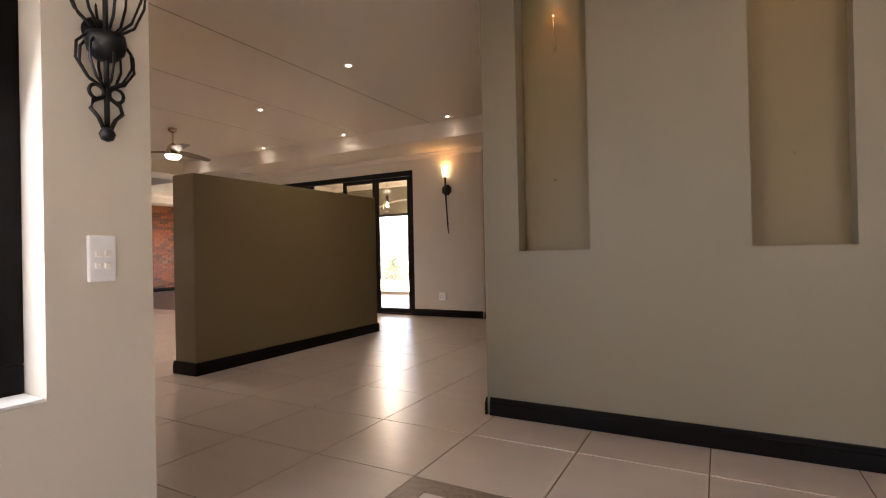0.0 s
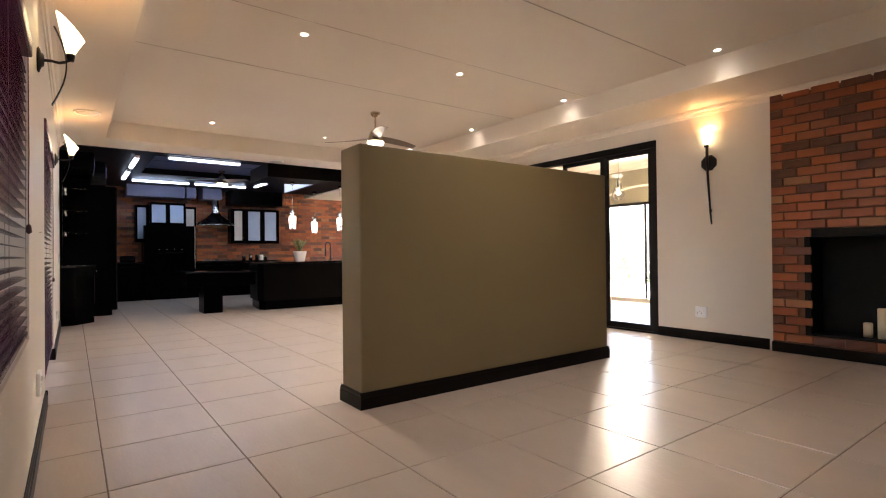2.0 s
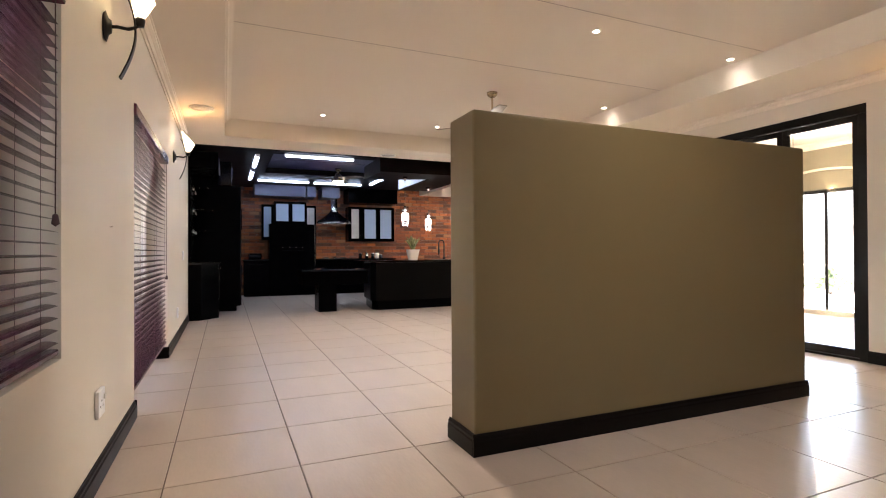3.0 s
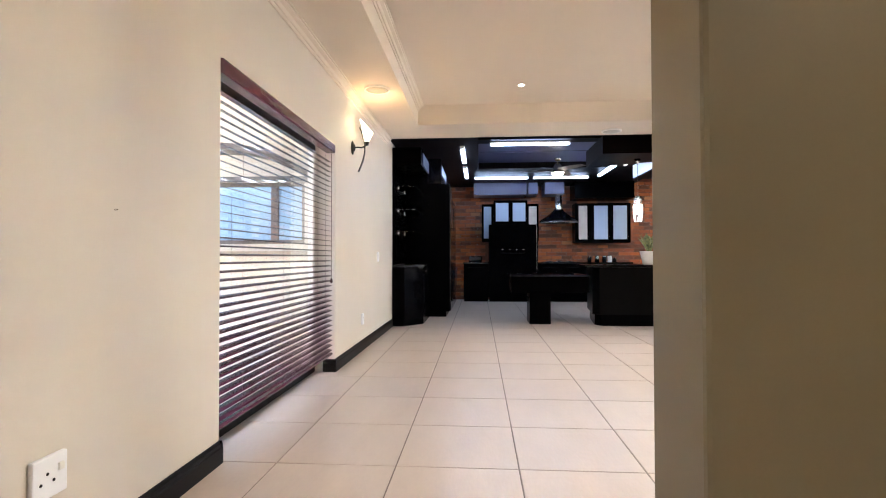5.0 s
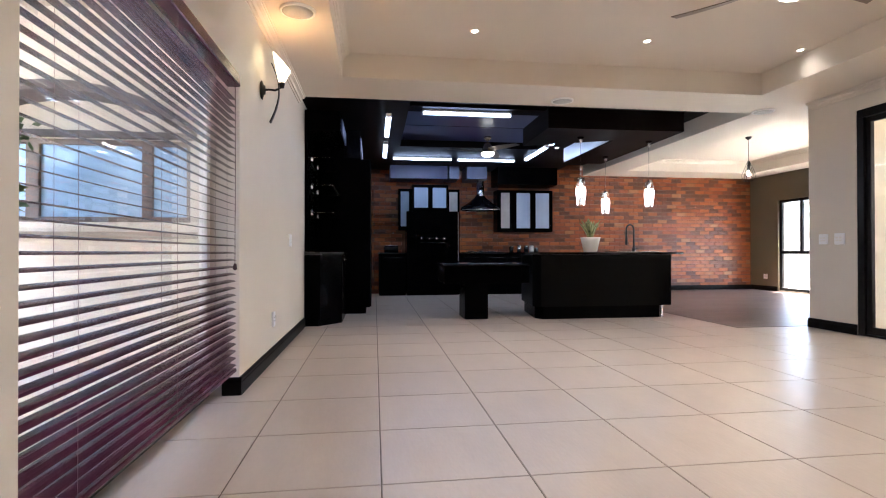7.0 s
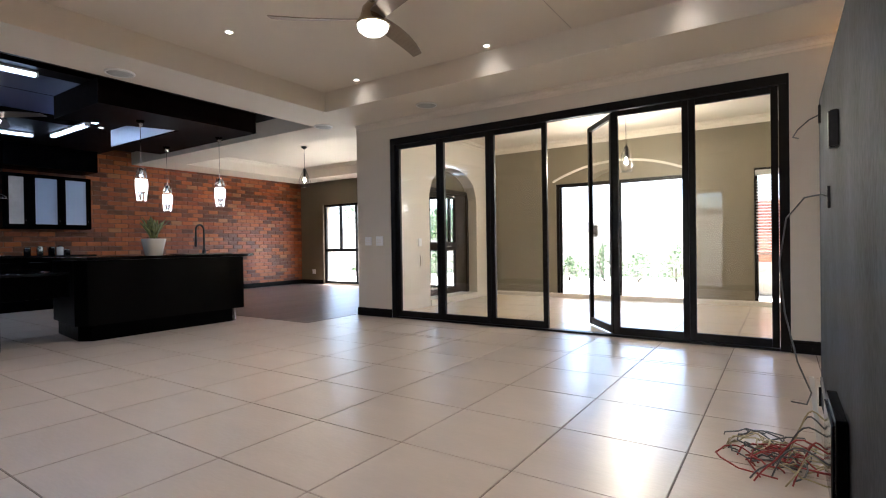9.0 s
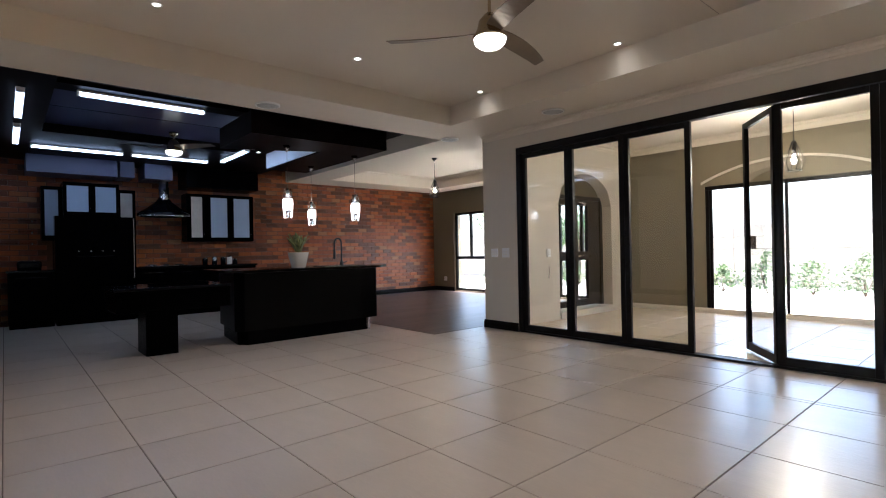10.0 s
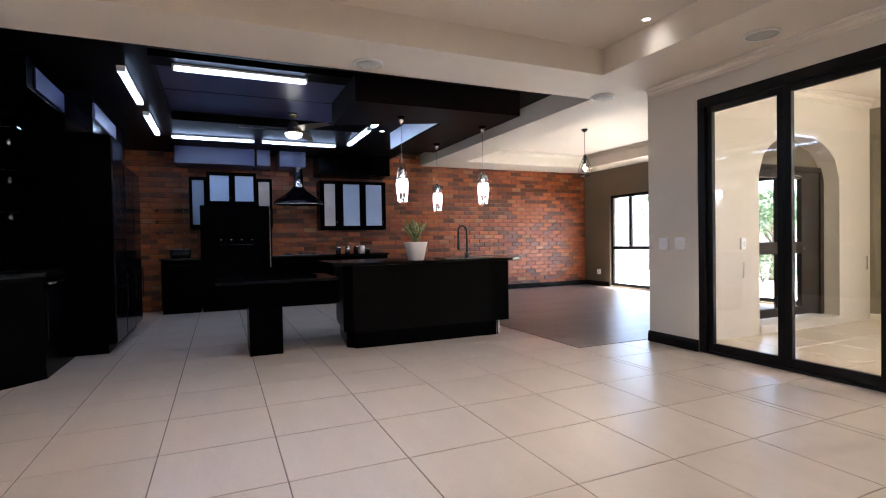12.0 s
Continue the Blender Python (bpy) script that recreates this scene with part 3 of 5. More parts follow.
part("arch_panel", fan, OLIVE, ad, "plain panel filling the arch")
for x0, x1, a, b in ((0.07, 0.70, 0.11, 0.08), (0.705, AW - 0.07, 0.06, 0.34)):
    lf = part("door_leaf", merge(merge(box(x0, x0 + a, -0.03, 0.03, 0.02, 1.735), box(x1 - b, x1, -0.03, 0.03, 0.02, 1.735)),
                                 merge(merge(box(x0 + a, x1 - b, -0.03, 0.03, 0.02, 0.12), box(x0 + a, x1 - b, -0.03, 0.03, 0.76, 0.90)),
                                       box(x0 + a, x1 - b, -0.03, 0.03, 1.66, 1.735))), DOORBROWN, ad)
    for z0, z1 in ((0.12, 0.76), (0.90, 1.66)):
        g = part("pane", box(x0 + a, x1 - b, -0.003, 0.003, z0, z1), GLASS, lf)
        g.visible_shadow = False
    part("lock_plate", box(x1 - b + 0.03, x1 - b + 0.055, -0.036, -0.0305, 0.80, 0.84, 0.002), CHROME, lf)
part("lever_handle", tube([(0.735, -0.03, 0.83), (0.735, -0.075, 0.83), (0.84, -0.075, 0.835)], 0.010), CHROME, ad, "steel lever handle")
part("closer_arm", tube([(0.76, -0.04, 1.70), (0.90, -0.12, 1.67), (1.02, -0.05, 1.64)], 0.007), CHROME, ad, "thin steel door closer arm")

# ---- venetian blinds ----


def blind(x0, x1, top, bottom, y, tilt, pitch, label, slat_mat=None, turn=0):
    slat_mat = slat_mat or SLAT
    w = x1 - x0
    b = thing("venetian_blind", (x0 if not turn else x1, y, bottom), label, "blind", "venetian blinds", turn=turn)
    h = top - bottom
    part("headrail", box(-0.012, w + 0.012, -0.035, 0.045, h - 0.075, h, 0.010), slat_mat, b, "rounded headrail valance")
    part("bottom_rail", box(0, w, -0.026, 0.026, 0, 0.022, 0.006), slat_mat, b)
    sm = None
    n = int((h - 0.12) / pitch)
    for k in range(n):
        if sm is None:
            bm = bmesh.new()
            prof = [(-0.025, 0.0), (-0.013, 0.0026), (0, 0.0035), (0.013, 0.0026), (0.025, 0.0), (0.013, -0.0005), (0, 0.0003), (-0.013, -0.0005)]
            rows = [[bm.verts.new((x, p, q)) for p, q in prof] for x in (0.0, w)]
            for i in range(8):
                bm.faces.new((rows[0][i], rows[1][i], rows[1][(i + 1) % 8], rows[0][(i + 1) % 8]))
            bm.faces.new(rows[0][::-1])
            bm.faces.new(rows[1])
            bmesh.ops.recalc_face_normals(bm, faces=bm.faces)
            sm = mesh_of("slat", bm, slat_mat)
        ob = new("slat", sm)
        ob.parent = b
        ob.matrix_basis = pose(0, 0, 0.045 + k * pitch, tilt, 0, 0)
    for f in (0.12, 0.5, 0.88):
        part("ladder_cord", merge(tube([(w * f, 0.032, 0.02), (w * f, 0.032, h - 0.07)], 0.0008, 5), tube([(w * f, -0.032, 0.02), (w * f, -0.032, h - 0.07)], 0.0008, 5)), CORD, b)
    part("pull_cord", merge(tube([(0.07, 0.034, h - 0.08), (0.073, 0.036, h * 0.6), (0.068, 0.033, h * 0.45), (0.07, 0.034, h * 0.36)], 0.002, 6),
                            lathe([(0.0, 0.0), (0.012, 0.01), (0.008, 0.04), (0.0, 0.045)], 10, at=(0.07, 0.034, h * 0.34))), CORD, b)
    return b


blind(W1[0] + 0.01, W1[1] - 0.01, 1.97, 0.675, BLIND_Y - 0.03, -9, 0.0425, "dark purple-brown wooden venetian blind, slats tilted")
blind(W2[0] + 0.045, W2[1] - 0.01, 1.97, 0.155, BLIND_Y - 0.03, -13, 0.0425, "dark purple-brown wooden venetian blind, slats open, down to the floor")
blind(SIDE[0] + 0.03, SIDE[1] - 0.03, 1.96, 0.75, 10.80 - 0.06, -20, 0.0425, "pale venetian blind half down in the narrow window", WSLAT, 180)
for (a, b, z0, z1), nm in ((W1, "window_4"), (W2, "window_5")):
    wf = thing(nm, (a, BLIND_Y - 0.2, z0), "white-framed window behind a venetian blind", "window", kind="structure")
    w, h = b - a, z1 - z0
    part("head_and_sill", merge(box(0, w, -0.025, 0.025, 0, 0.05), box(0, w, -0.025, 0.025, h - 0.05, h)), ALU, wf, "dark aluminium rails")
    part("jamb", box(0, 0.05, -0.025, 0.025, 0.05, h - 0.05), WHITE, wf)
    part("jamb", box(w - 0.05, w, -0.025, 0.025, 0.05, h - 0.05), WHITE, wf)
    g = part("pane", box(0.05, w - 0.05, -0.003, 0.003, 0.05, h - 0.05), GLASS, wf)
    g.visible_shadow = False

# ---- kitchen ----


def drawer_fronts(owner, x, y0, y1, z0, z1, n, outward=0.018):
    """Flat cabinet doors on a front that faces +x, each with a bar handle."""
    w = (y1 - y0) / n
    for k in range(n):
        d = part("door", box(x, x + outward, y0 + k * w + 0.002, y0 + (k + 1) * w - 0.002, z0, z1, 0.002), BLACK, owner)
        part("handle", tube([(x + outward + 0.025, y0 + k * w + 0.1, z1 - 0.06), (x + outward + 0.025, y0 + (k + 1) * w - 0.1, z1 - 0.06)], 0.006), BLACKGLOSS, d)


# base run along the brick wall
for y0, y1, n in ((2.42, 2.98, 1), (4.08, 5.08, 2), (5.08, 6.10, 2)):
    c = thing("base_cabinet", (-14.86, y0, 0), "black lacquered base cabinet against the brick wall", "cabinet", "kitchen base cabinets")
    part("body", box(0, 0.54, 0, y1 - y0, 0.09, 0.845, 0.002), BLACK, c)
    part("plinth", box(0.02, 0.50, 0.01, y1 - y0 - 0.01, 0, 0.09), BLACK, c)
    drawer_fronts(c, 0.541, 0, y1 - y0, 0.10, 0.83, n)
for y0, y1 in ((2.40, 2.98), (4.08, 6.12)):
    wt = thing("worktop", (-14.87, y0, 0.847), "polished black granite worktop on base cabinets", "worktop", "kitchen worktops")
    part("slab", box(0, 0.60, 0, y1 - y0, 0, 0.032, 0.004), GRANITE, wt)
ot = thing("oven_tower", (-14.86, 2.985, 0), "tall black built-in oven housing with round knobs", "oven")
part("body", box(0, 0.56, 0, 1.09, 0.08, 1.72, 0.003), BLACK, ot)
part("plinth", box(0.02, 0.52, 0.01, 1.08, 0, 0.08), BLACK, ot)
ov = part("oven_front", box(0.561, 0.585, 0.22, 0.84, 0.62, 1.22, 0.005), BLACK, ot, "black glass oven front")
for k in range(4):
    part("knob", turned(lathe([(0.0, 0), (0.014, 0), (0.012, 0.025), (0, 0.025)], 14), Matrix.Translation((0.585, 0.30 + k * 0.155, 1.165)) @ Matrix.Rotation(math.pi / 2, 4, "Y")), CHROME, ov)
part("oven_handle", tube([(0.61, 0.28, 1.08), (0.61, 0.78, 1.08)], 0.009), BLACKGLOSS, ov)
part("edge_strip", box(0.561, 0.575, 1.05, 1.065, 0.7, 1.70), CHROME, ot, "vertical steel edge strip")


def wall_cabinet(y0, y1, z0, z1, doors, label, depth=0.34):
    c = thing("wall_cabinet", (-14.86, y0, z0), label, "cabinet", "kitchen wall cabinets")
    part("body", box(0, depth, 0, y1 - y0, 0, z1 - z0, 0.003), BLACK, c)
    for a, b, tint in doors:
        d = part("door", merge(merge(box(depth + 0.001, depth + 0.022, a, a + 0.045, 0.005, z1 - z0 - 0.005), box(depth + 0.001, depth + 0.022, b - 0.045, b, 0.005, z1 - z0 - 0.005)),
                               merge(box(depth + 0.001, depth + 0.022, a + 0.045, b - 0.045, 0.005, 0.06), box(depth + 0.001, depth + 0.022, a + 0.045, b - 0.045, z1 - z0 - 0.06, z1 - z0 - 0.005))), BLACK, c)
        part("pane", box(depth + 0.003, depth + 0.012, a + 0.043, b - 0.043, 0.055, z1 - z0 - 0.055), FROSTLIT if tint == GW else FROST, d, tint)
        part("knob", turned(lathe([(0, 0), (0.009, 0), (0.009, 0.02), (0, 0.02)], 10), Matrix.Translation((depth + 0.022, b - 0.022, 0.12)) @ Matrix.Rotation(math.pi / 2, 4, "Y")), CHROME, d)
    part("light_pelmet", box(0.01, depth - 0.01, 0.01, y1 - y0 - 0.01, -0.018, -0.001), BLACK, c)
    return c


G, GW = "frosted blue-grey glass pane", "frosted glass pane tinted paler for a warm lamp reflection"
wall_cabinet(2.83, 3.09, 1.36, 2.20, [(0.0, 0.26, G)], "narrow black wall cabinet with frosted glass", 0.34)
wall_cabinet(3.095, 3.84, 1.73, 2.26, [(0.0, 0.37, G), (0.375, 0.745, G)], "black wall cabinet with two frosted doors above the oven", 0.56)
wall_cabinet(3.845, 4.11, 1.36, 2.20, [(0.0, 0.265, GW)], "narrow black wall cabinet with frosted glass by the hood", 0.34)
wall_cabinet(4.92, 6.14, 1.33, 2.20, [(0.03, 0.31, GW), (0.37, 0.76, G), (0.79, 1.18, G)], "wide black wall cabinet with three frosted doors", 0.36)
bh = thing("wall_bulkhead", (-14.86, 2.75, 2.38), "glossy dark bulkhead above the wall cabinets", "bulkhead")
# blue-grey of these three panels paints the tubes' reflection on black gloss
part("long_panel", box(0, 0.6, -0.10, 1.07, 0, 0.268, 0.004), KCEIL, bh, "glossy panel coloured blue-grey for the tube light it reflects")
part("panel", box(0, 0.58, 1.11, 1.32, 0.01, 0.268, 0.004), KCEIL, bh)
part("panel", box(0, 0.58, 1.47, 1.90, 0.01, 0.268, 0.004), KCEIL, bh)
part("dark_panel", box(0, 0.62, 2.12, 3.40, -0.09, 0.268, 0.004), BLACK, bh)
hd = thing("extractor_hood", (-14.86, 4.55, 1.76), "black bell-shaped extractor hood with steel chimney", "extractor hood")
hood = lathe([(0.42, 0.0), (0.42, 0.03), (0.36, 0.08), (0.24, 0.16), (0.13, 0.25), (0.09, 0.31), (0.0, 0.31)], 28)
part("bell", turned(hood, Matrix.Translation((0.36, 0, 0.012)) @ Matrix.Diagonal((0.8, 1, 1, 1))), BLACKGLOSS, hd)
part("rim", turned(lathe([(0.425, 0), (0.425, 0.014), (0.38, 0.014), (0.38, 0)], 28), Matrix.Translation((0.36, 0, 0)) @ Matrix.Diagonal((0.8, 1, 1, 1))), CHROME, hd)
part("chimney", lathe([(0.085, 0.30), (0.085, 0.52), (0.075, 0.53), (0.075, 0.628)], 20, at=(0.36, 0, 0)), CHROME, hd, "brushed steel round chimney")
hob = thing("gas_hob", (-14.55, 4.58, 0.879), "steel gas hob set in the worktop", "hob")
part("plate", box(-0.24, 0.24, -0.38, 0.38, 0, 0.012, 0.004), CHROME, hob)
for x, y in ((-0.11, -0.22), (0.11, -0.22), (-0.11, 0.22), (0.11, 0.22), (0, 0)):
    part("burner", lathe([(0.05, 0.012), (0.05, 0.03), (0.03, 0.035), (0, 0.035)], 14, at=(x, y, 0)), IRON, hob)
for k, (y, h) in enumerate(((5.25, 0.13), (5.42, 0.15), (5.58, 0.14), (5.70, 0.16), (5.8, 0.1))):
    j = thing("storage_jar", (-14.6, y, 0.879), "small dark canister with a steel lid on the worktop", "jar", "worktop canisters")
    part("jar", lathe([(0, 0), (0.045, 0), (0.048, h * 0.8), (0.04, h * 0.85), (0, h * 0.85)], 16), (BLACKGLOSS, CHROME, BLACKGLOSS, WHITE, BLACKGLOSS)[k], j)
    part("lid", lathe([(0.042, h * 0.85), (0.042, h), (0, h)], 16), CHROME, j)
ts = thing("toaster", (-14.6, 2.68, 0.879), "black two-slot toaster with a steel top", "toaster")
part("body", box(-0.08, 0.08, -0.15, 0.15, 0.015, 0.14, 0.03), BLACKGLOSS, ts)
part("top_plate", box(-0.05, 0.05, -0.12, 0.12, 0.141, 0.146, 0.002), CHROME, ts, "steel top plate")
part("base", box(-0.075, 0.075, -0.145, 0.145, 0, 0.02), BLACK, ts)
for z in (1.30, 1.48, 1.66):
    g = thing("glass_shelf", (-14.87, 2.28, z), "thin glass wall shelf on brackets", "shelf", "brick wall shelves")
    part("shelf", box(0, 0.22, 0, 0.5, 0, 0.008, 0.002), GREEN_GLASS, g)
    part("bracket", box(0, 0.05, 0.04, 0.06, -0.02, 0.0), CHROME, g)
    part("bracket", box(0, 0.05, 0.44, 0.46, -0.02, 0.0), CHROME, g)

# left-hand units
da = thing("display_base_unit", (-11.38, BLIND_Y + 0.004, 0), "black lacquered base unit with chamfered end under glass shelves", "cabinet")
part("body", prism([(0, 0), (1.18, 0), (1.18, 0.18), (0.90, 0.42), (0, 0.42)], 0.08, 0.85), BLACK, da)
part("plinth", prism([(0, 0), (1.17, 0), (1.17, 0.16), (0.88, 0.42), (0, 0.42)], 0, 0.08), BLACK, da)
part("top", prism([(0, 0), (1.20, 0), (1.20, 0.19), (0.91, 0.44), (0, 0.44)], 0.852, 0.884), GRANITE, da, "black granite top")
part("glass_door", box(0.45, 0.85, 0.421, 0.432, 0.30, 0.74, 0.003), BLACKGLOSS, da, "dark glass door")
part("handle", tube([(0.44, 0.45, 0.79), (0.86, 0.45, 0.79)], 0.007), CHROME, da)
db = thing("display_back_panel", (-11.38, BLIND_Y + 0.004, 0.887), "black back panel of the open display shelves", "panel")
part("panel", box(0, 1.16, 0, 0.03, 0, 1.70), BLACK, db)
part("pelmet", box(0, 1.16, 0.031, 0.42, 1.45, 1.70, 0.003), BLACK, db)
part("side", box(0, 0.03, 0.031, 0.40, 0.0, 1.449), BLACK, db)
# blue-grey patch stands for the tubes mirrored in the black pelmet
part("reflection_panel", box(0.18, 0.98, 0.421, 0.434, 1.48, 1.65, 0.003), KCEIL, db, "thin panel coloured blue-grey for tube light reflected in the fascia")
for z in (1.363, 1.69, 2.026):
    s = thing("display_shelf", (-11.34, BLIND_Y + 0.035, z), "clear glass display shelf on steel clips", "shelf", "display shelves")
    part("shelf", box(0, 1.05, 0, 0.30, 0, 0.010, 0.002), GREEN_GLASS, s)
    for x in (0.35, 0.98):
        part("clip", lathe([(0, -0.03), (0.022, -0.03), (0.022, 0.03), (0, 0.03)], 12, at=(x, 0.03, 0.0)), CHROME, s)
for x, w, h, n in ((-12.0, 0.60, 2.22, 2), (-12.62, 0.60, 2.02, 1), (-13.24, 0.60, 2.02, 1)):
    t = thing("tall_unit", (x, BLIND_Y + 0.004, 0), "tall black lacquered kitchen unit beside the wall", "cabinet", "tall kitchen units")
    part("body", box(0, w, 0, 0.76, 0.09, h, 0.003), BLACK, t)
    part("plinth", box(0.01, w - 0.01, 0, 0.70, 0, 0.09), BLACK, t)
    for k in range(n):
        z0 = 0.10 + k * (h - 0.1) / n
        d = part("door", box(0.004, w - 0.004, 0.761, 0.779, z0, z0 + (h - 0.1) / n - 0.006, 0.003), BLACKGLOSS, t)
        part("handle", tube([(0.06, 0.80, z0 + 0.3), (0.06, 0.80, z0 + 0.7)], 0.006), BLACKGLOSS, d)
tb = thing("wall_bulkhead", (-13.24, BLIND_Y + 0.004, 2.235), "dark glossy bulkhead above the tall units", "bulkhead")
part("panel", box(0, 1.84, 0, 0.62, 0, 0.41, 0.004), BLACKGLOSS, tb)
# again a blue-grey patch for tube light mirrored in the bulkhead front
part("reflection_panel", box(0.68, 1.83, 0.621, 0.635, 0.14, 0.30, 0.003), KCEIL, tb, "thin panel coloured blue-grey for tube light reflected in the fascia")

# island
isl = thing("kitchen_island", (-10.42, 4.36, 0), "black lacquered kitchen island with stepped base", "island")
part("body", prism([(0, 0.14), (0, 1.97), (-1.0, 1.97), (-1.0, 0.17), (-0.12, 0.06)], 0.16, 0.845, 0.003), ISLAND, isl)
part("plinth", prism([(0.0, 0.17), (0.0, 1.80), (-0.95, 1.80), (-0.95, 0.20), (-0.12, 0.09)], 0, 0.16), BLACK, isl)
part("leg", lathe([(0.022, 0), (0.022, 0.01), (0.016, 0.014), (0.016, 0.158)], 14, at=(-0.03, 1.845, 0)), CHROME, isl, "chrome round support leg")
part("leg", lathe([(0.022, 0), (0.022, 0.01), (0.016, 0.014), (0.016, 0.158)], 14, at=(-0.9, 1.90, 0)), CHROME, isl, "chrome round support leg")
it = thing("island_worktop", (-10.42, 4.36, 0.847), "polished black granite island top with an overhang", "worktop")
part("slab", prism([(0.03, 0.12), (0.03, 2.02), (-0.30, 2.35), (-1.05, 2.35), (-1.05, -0.04), (-0.14, -0.04)], 0, 0.03, 0.004), GRANITE, it)
lt = thing("low_table", (-10.57, 3.22, 0), "black lacquered table wing joined to the island", "table")
part("top", box(-0.85, 0.03, 0.0, 1.17, 0.70, 0.73, 0.004), BLACKGLOSS, lt)
part("apron", box(-0.80, 0.0, 0.03, 1.17, 0.47, 0.699, 0.003), BLACK, lt)
part("leg", box(-0.42, 0.02, 0.29, 0.60, 0.0, 0.469, 0.004), BLACK, lt, "broad black pedestal leg")

# ---- lamps and fixtures ----


def lamp(kind, name, at, energy, color, radius=0.03, spot=None, parent=None):
    ob = new(name, bpy.data.lights.new(name, kind))
    ob.data.energy, ob.data.color, ob.data.shadow_soft_size = energy, color, radius
    if spot:
        ob.data.spot_size, ob.data.spot_blend = radians(spot), 1.0
    ob.location = at
    return ob


WARM, NEUTRAL, COOL = (1.0, 0.47, 0.16), (1.0, 0.87, 0.73), (0.72, 0.82, 1.0)
DOWN_W, SCONCE_W = 4.7, 0.16


def downlight(x, y, z, watts=DOWN_W):
    d = thing("downlight", (x, y, z), "small round recessed downlight, switched on", "ceiling light", "recessed downlights")
    part("ring", lathe([(0.038, -0.001), (0.038, -0.005), (0.026, -0.007), (0.022, -0.001)], 20), WHITE, d)
    part("lens", lathe([(0.0, -0.004), (0.022, -0.003)], 20), DISC, d, "glowing lens")
    if watts:
        lamp("SPOT", "downlight_lamp", (x, y, z - 0.02), watts, NEUTRAL, 0.04, 125)


for x in (-5.0, -6.74, -8.42):
    for y in (3.22, 4.85, 6.44):
        if x != -6.74 or y > 6:
            downlight(x, y, CEILING, DOWN_W * (0.05 if y > 6 else 1.15))
downlight(-3.12, 4.26, CEILING, DOWN_W * 0.8)
downlight(-3.18, 6.40, CEILING, DOWN_W * 0.06)
downlight(-12.25, 5.40, KITCHEN, 0)


def bow_sconce(x, z):
    """A bow-armed wall lamp: shaped back plate, arm, curved iron blade and tulip shade."""
    s = thing("wall_sconce", (x, BLIND_Y, z), "black iron bow wall lamp with a lit cream glass shade", "wall lamp", "bow wall lamps")
    part("back_plate", turned(lathe([(0, 0.0), (0.048, 0.001), (0.056, 0.010), (0.032, 0.020), (0.024, 0.032), (0, 0.034)], 18), Matrix.Rotation(-math.pi / 2, 4, "X") @ Matrix.Diagonal((0.8, 1.3, 1, 1))), IRON, s)
    part("arm", tube([(0, 0.02, 0), (0, 0.06, 0.004), (0, 0.10, 0.0), (0, 0.125, 0.01)], 0.008), IRON, s)
    bow = bmesh.new()
    rows = []
    for k in range(21):
        f = k / 20
        zz = 0.20 - 0.44 * f
        yy = 0.045 + 0.085 * math.sin(math.pi * (0.12 + 0.80 * f)) ** 1.0
        w = 0.009 + 0.012 * f
        rows.append([bow.verts.new((-w, yy - 0.003, zz)), bow.verts.new((w, yy - 0.003, zz)), bow.verts.new((w, yy + 0.004, zz)), bow.verts.new((-w, yy + 0.004, zz))])
    for a, b in zip(rows, rows[1:]):
        for j in range(4):
            bow.faces.new((a[j], a[(j + 1) % 4], b[(j + 1) % 4], b[j]))
    bow.faces.new(rows[0])
    bow.faces.new(rows[-1][::-1])
    bmesh.ops.recalc_face_normals(bow, faces=bow.faces)
    part("bow", bow, IRON, s, "curved black iron blade")
    part("holder", merge(lathe([(0, 0.02), (0.016, 0.02), (0.022, 0.05), (0.02, 0.06), (0, 0.06)], 14, at=(0, 0.15, 0)), tube([(0, 0.125, 0.01), (0, 0.15, 0.025)], 0.006)), IRON, s)
    sh = lathe([(0.018, 0.055), (0.026, 0.075), (0.062, 0.20), (0.066, 0.215), (0.061, 0.215), (0.056, 0.20), (0.020, 0.085)], 20)
    for v in sh.verts:
        v.co.z -= 1.1 * v.co.y * max(0.0, (v.co.z - 0.07) / 0.145)
        v.co.y += 0.15
    part("shade", sh, LAMPGLASS, s, "lit cream glass shade with a slanted rim")
    lamp("POINT", "sconce_lamp", (x, BLIND_Y + 0.15, z + 0.19), SCONCE_W, WARM, 0.02)


bow_sconce(-4.50, 2.10)
bow_sconce(-7.90, 2.08)


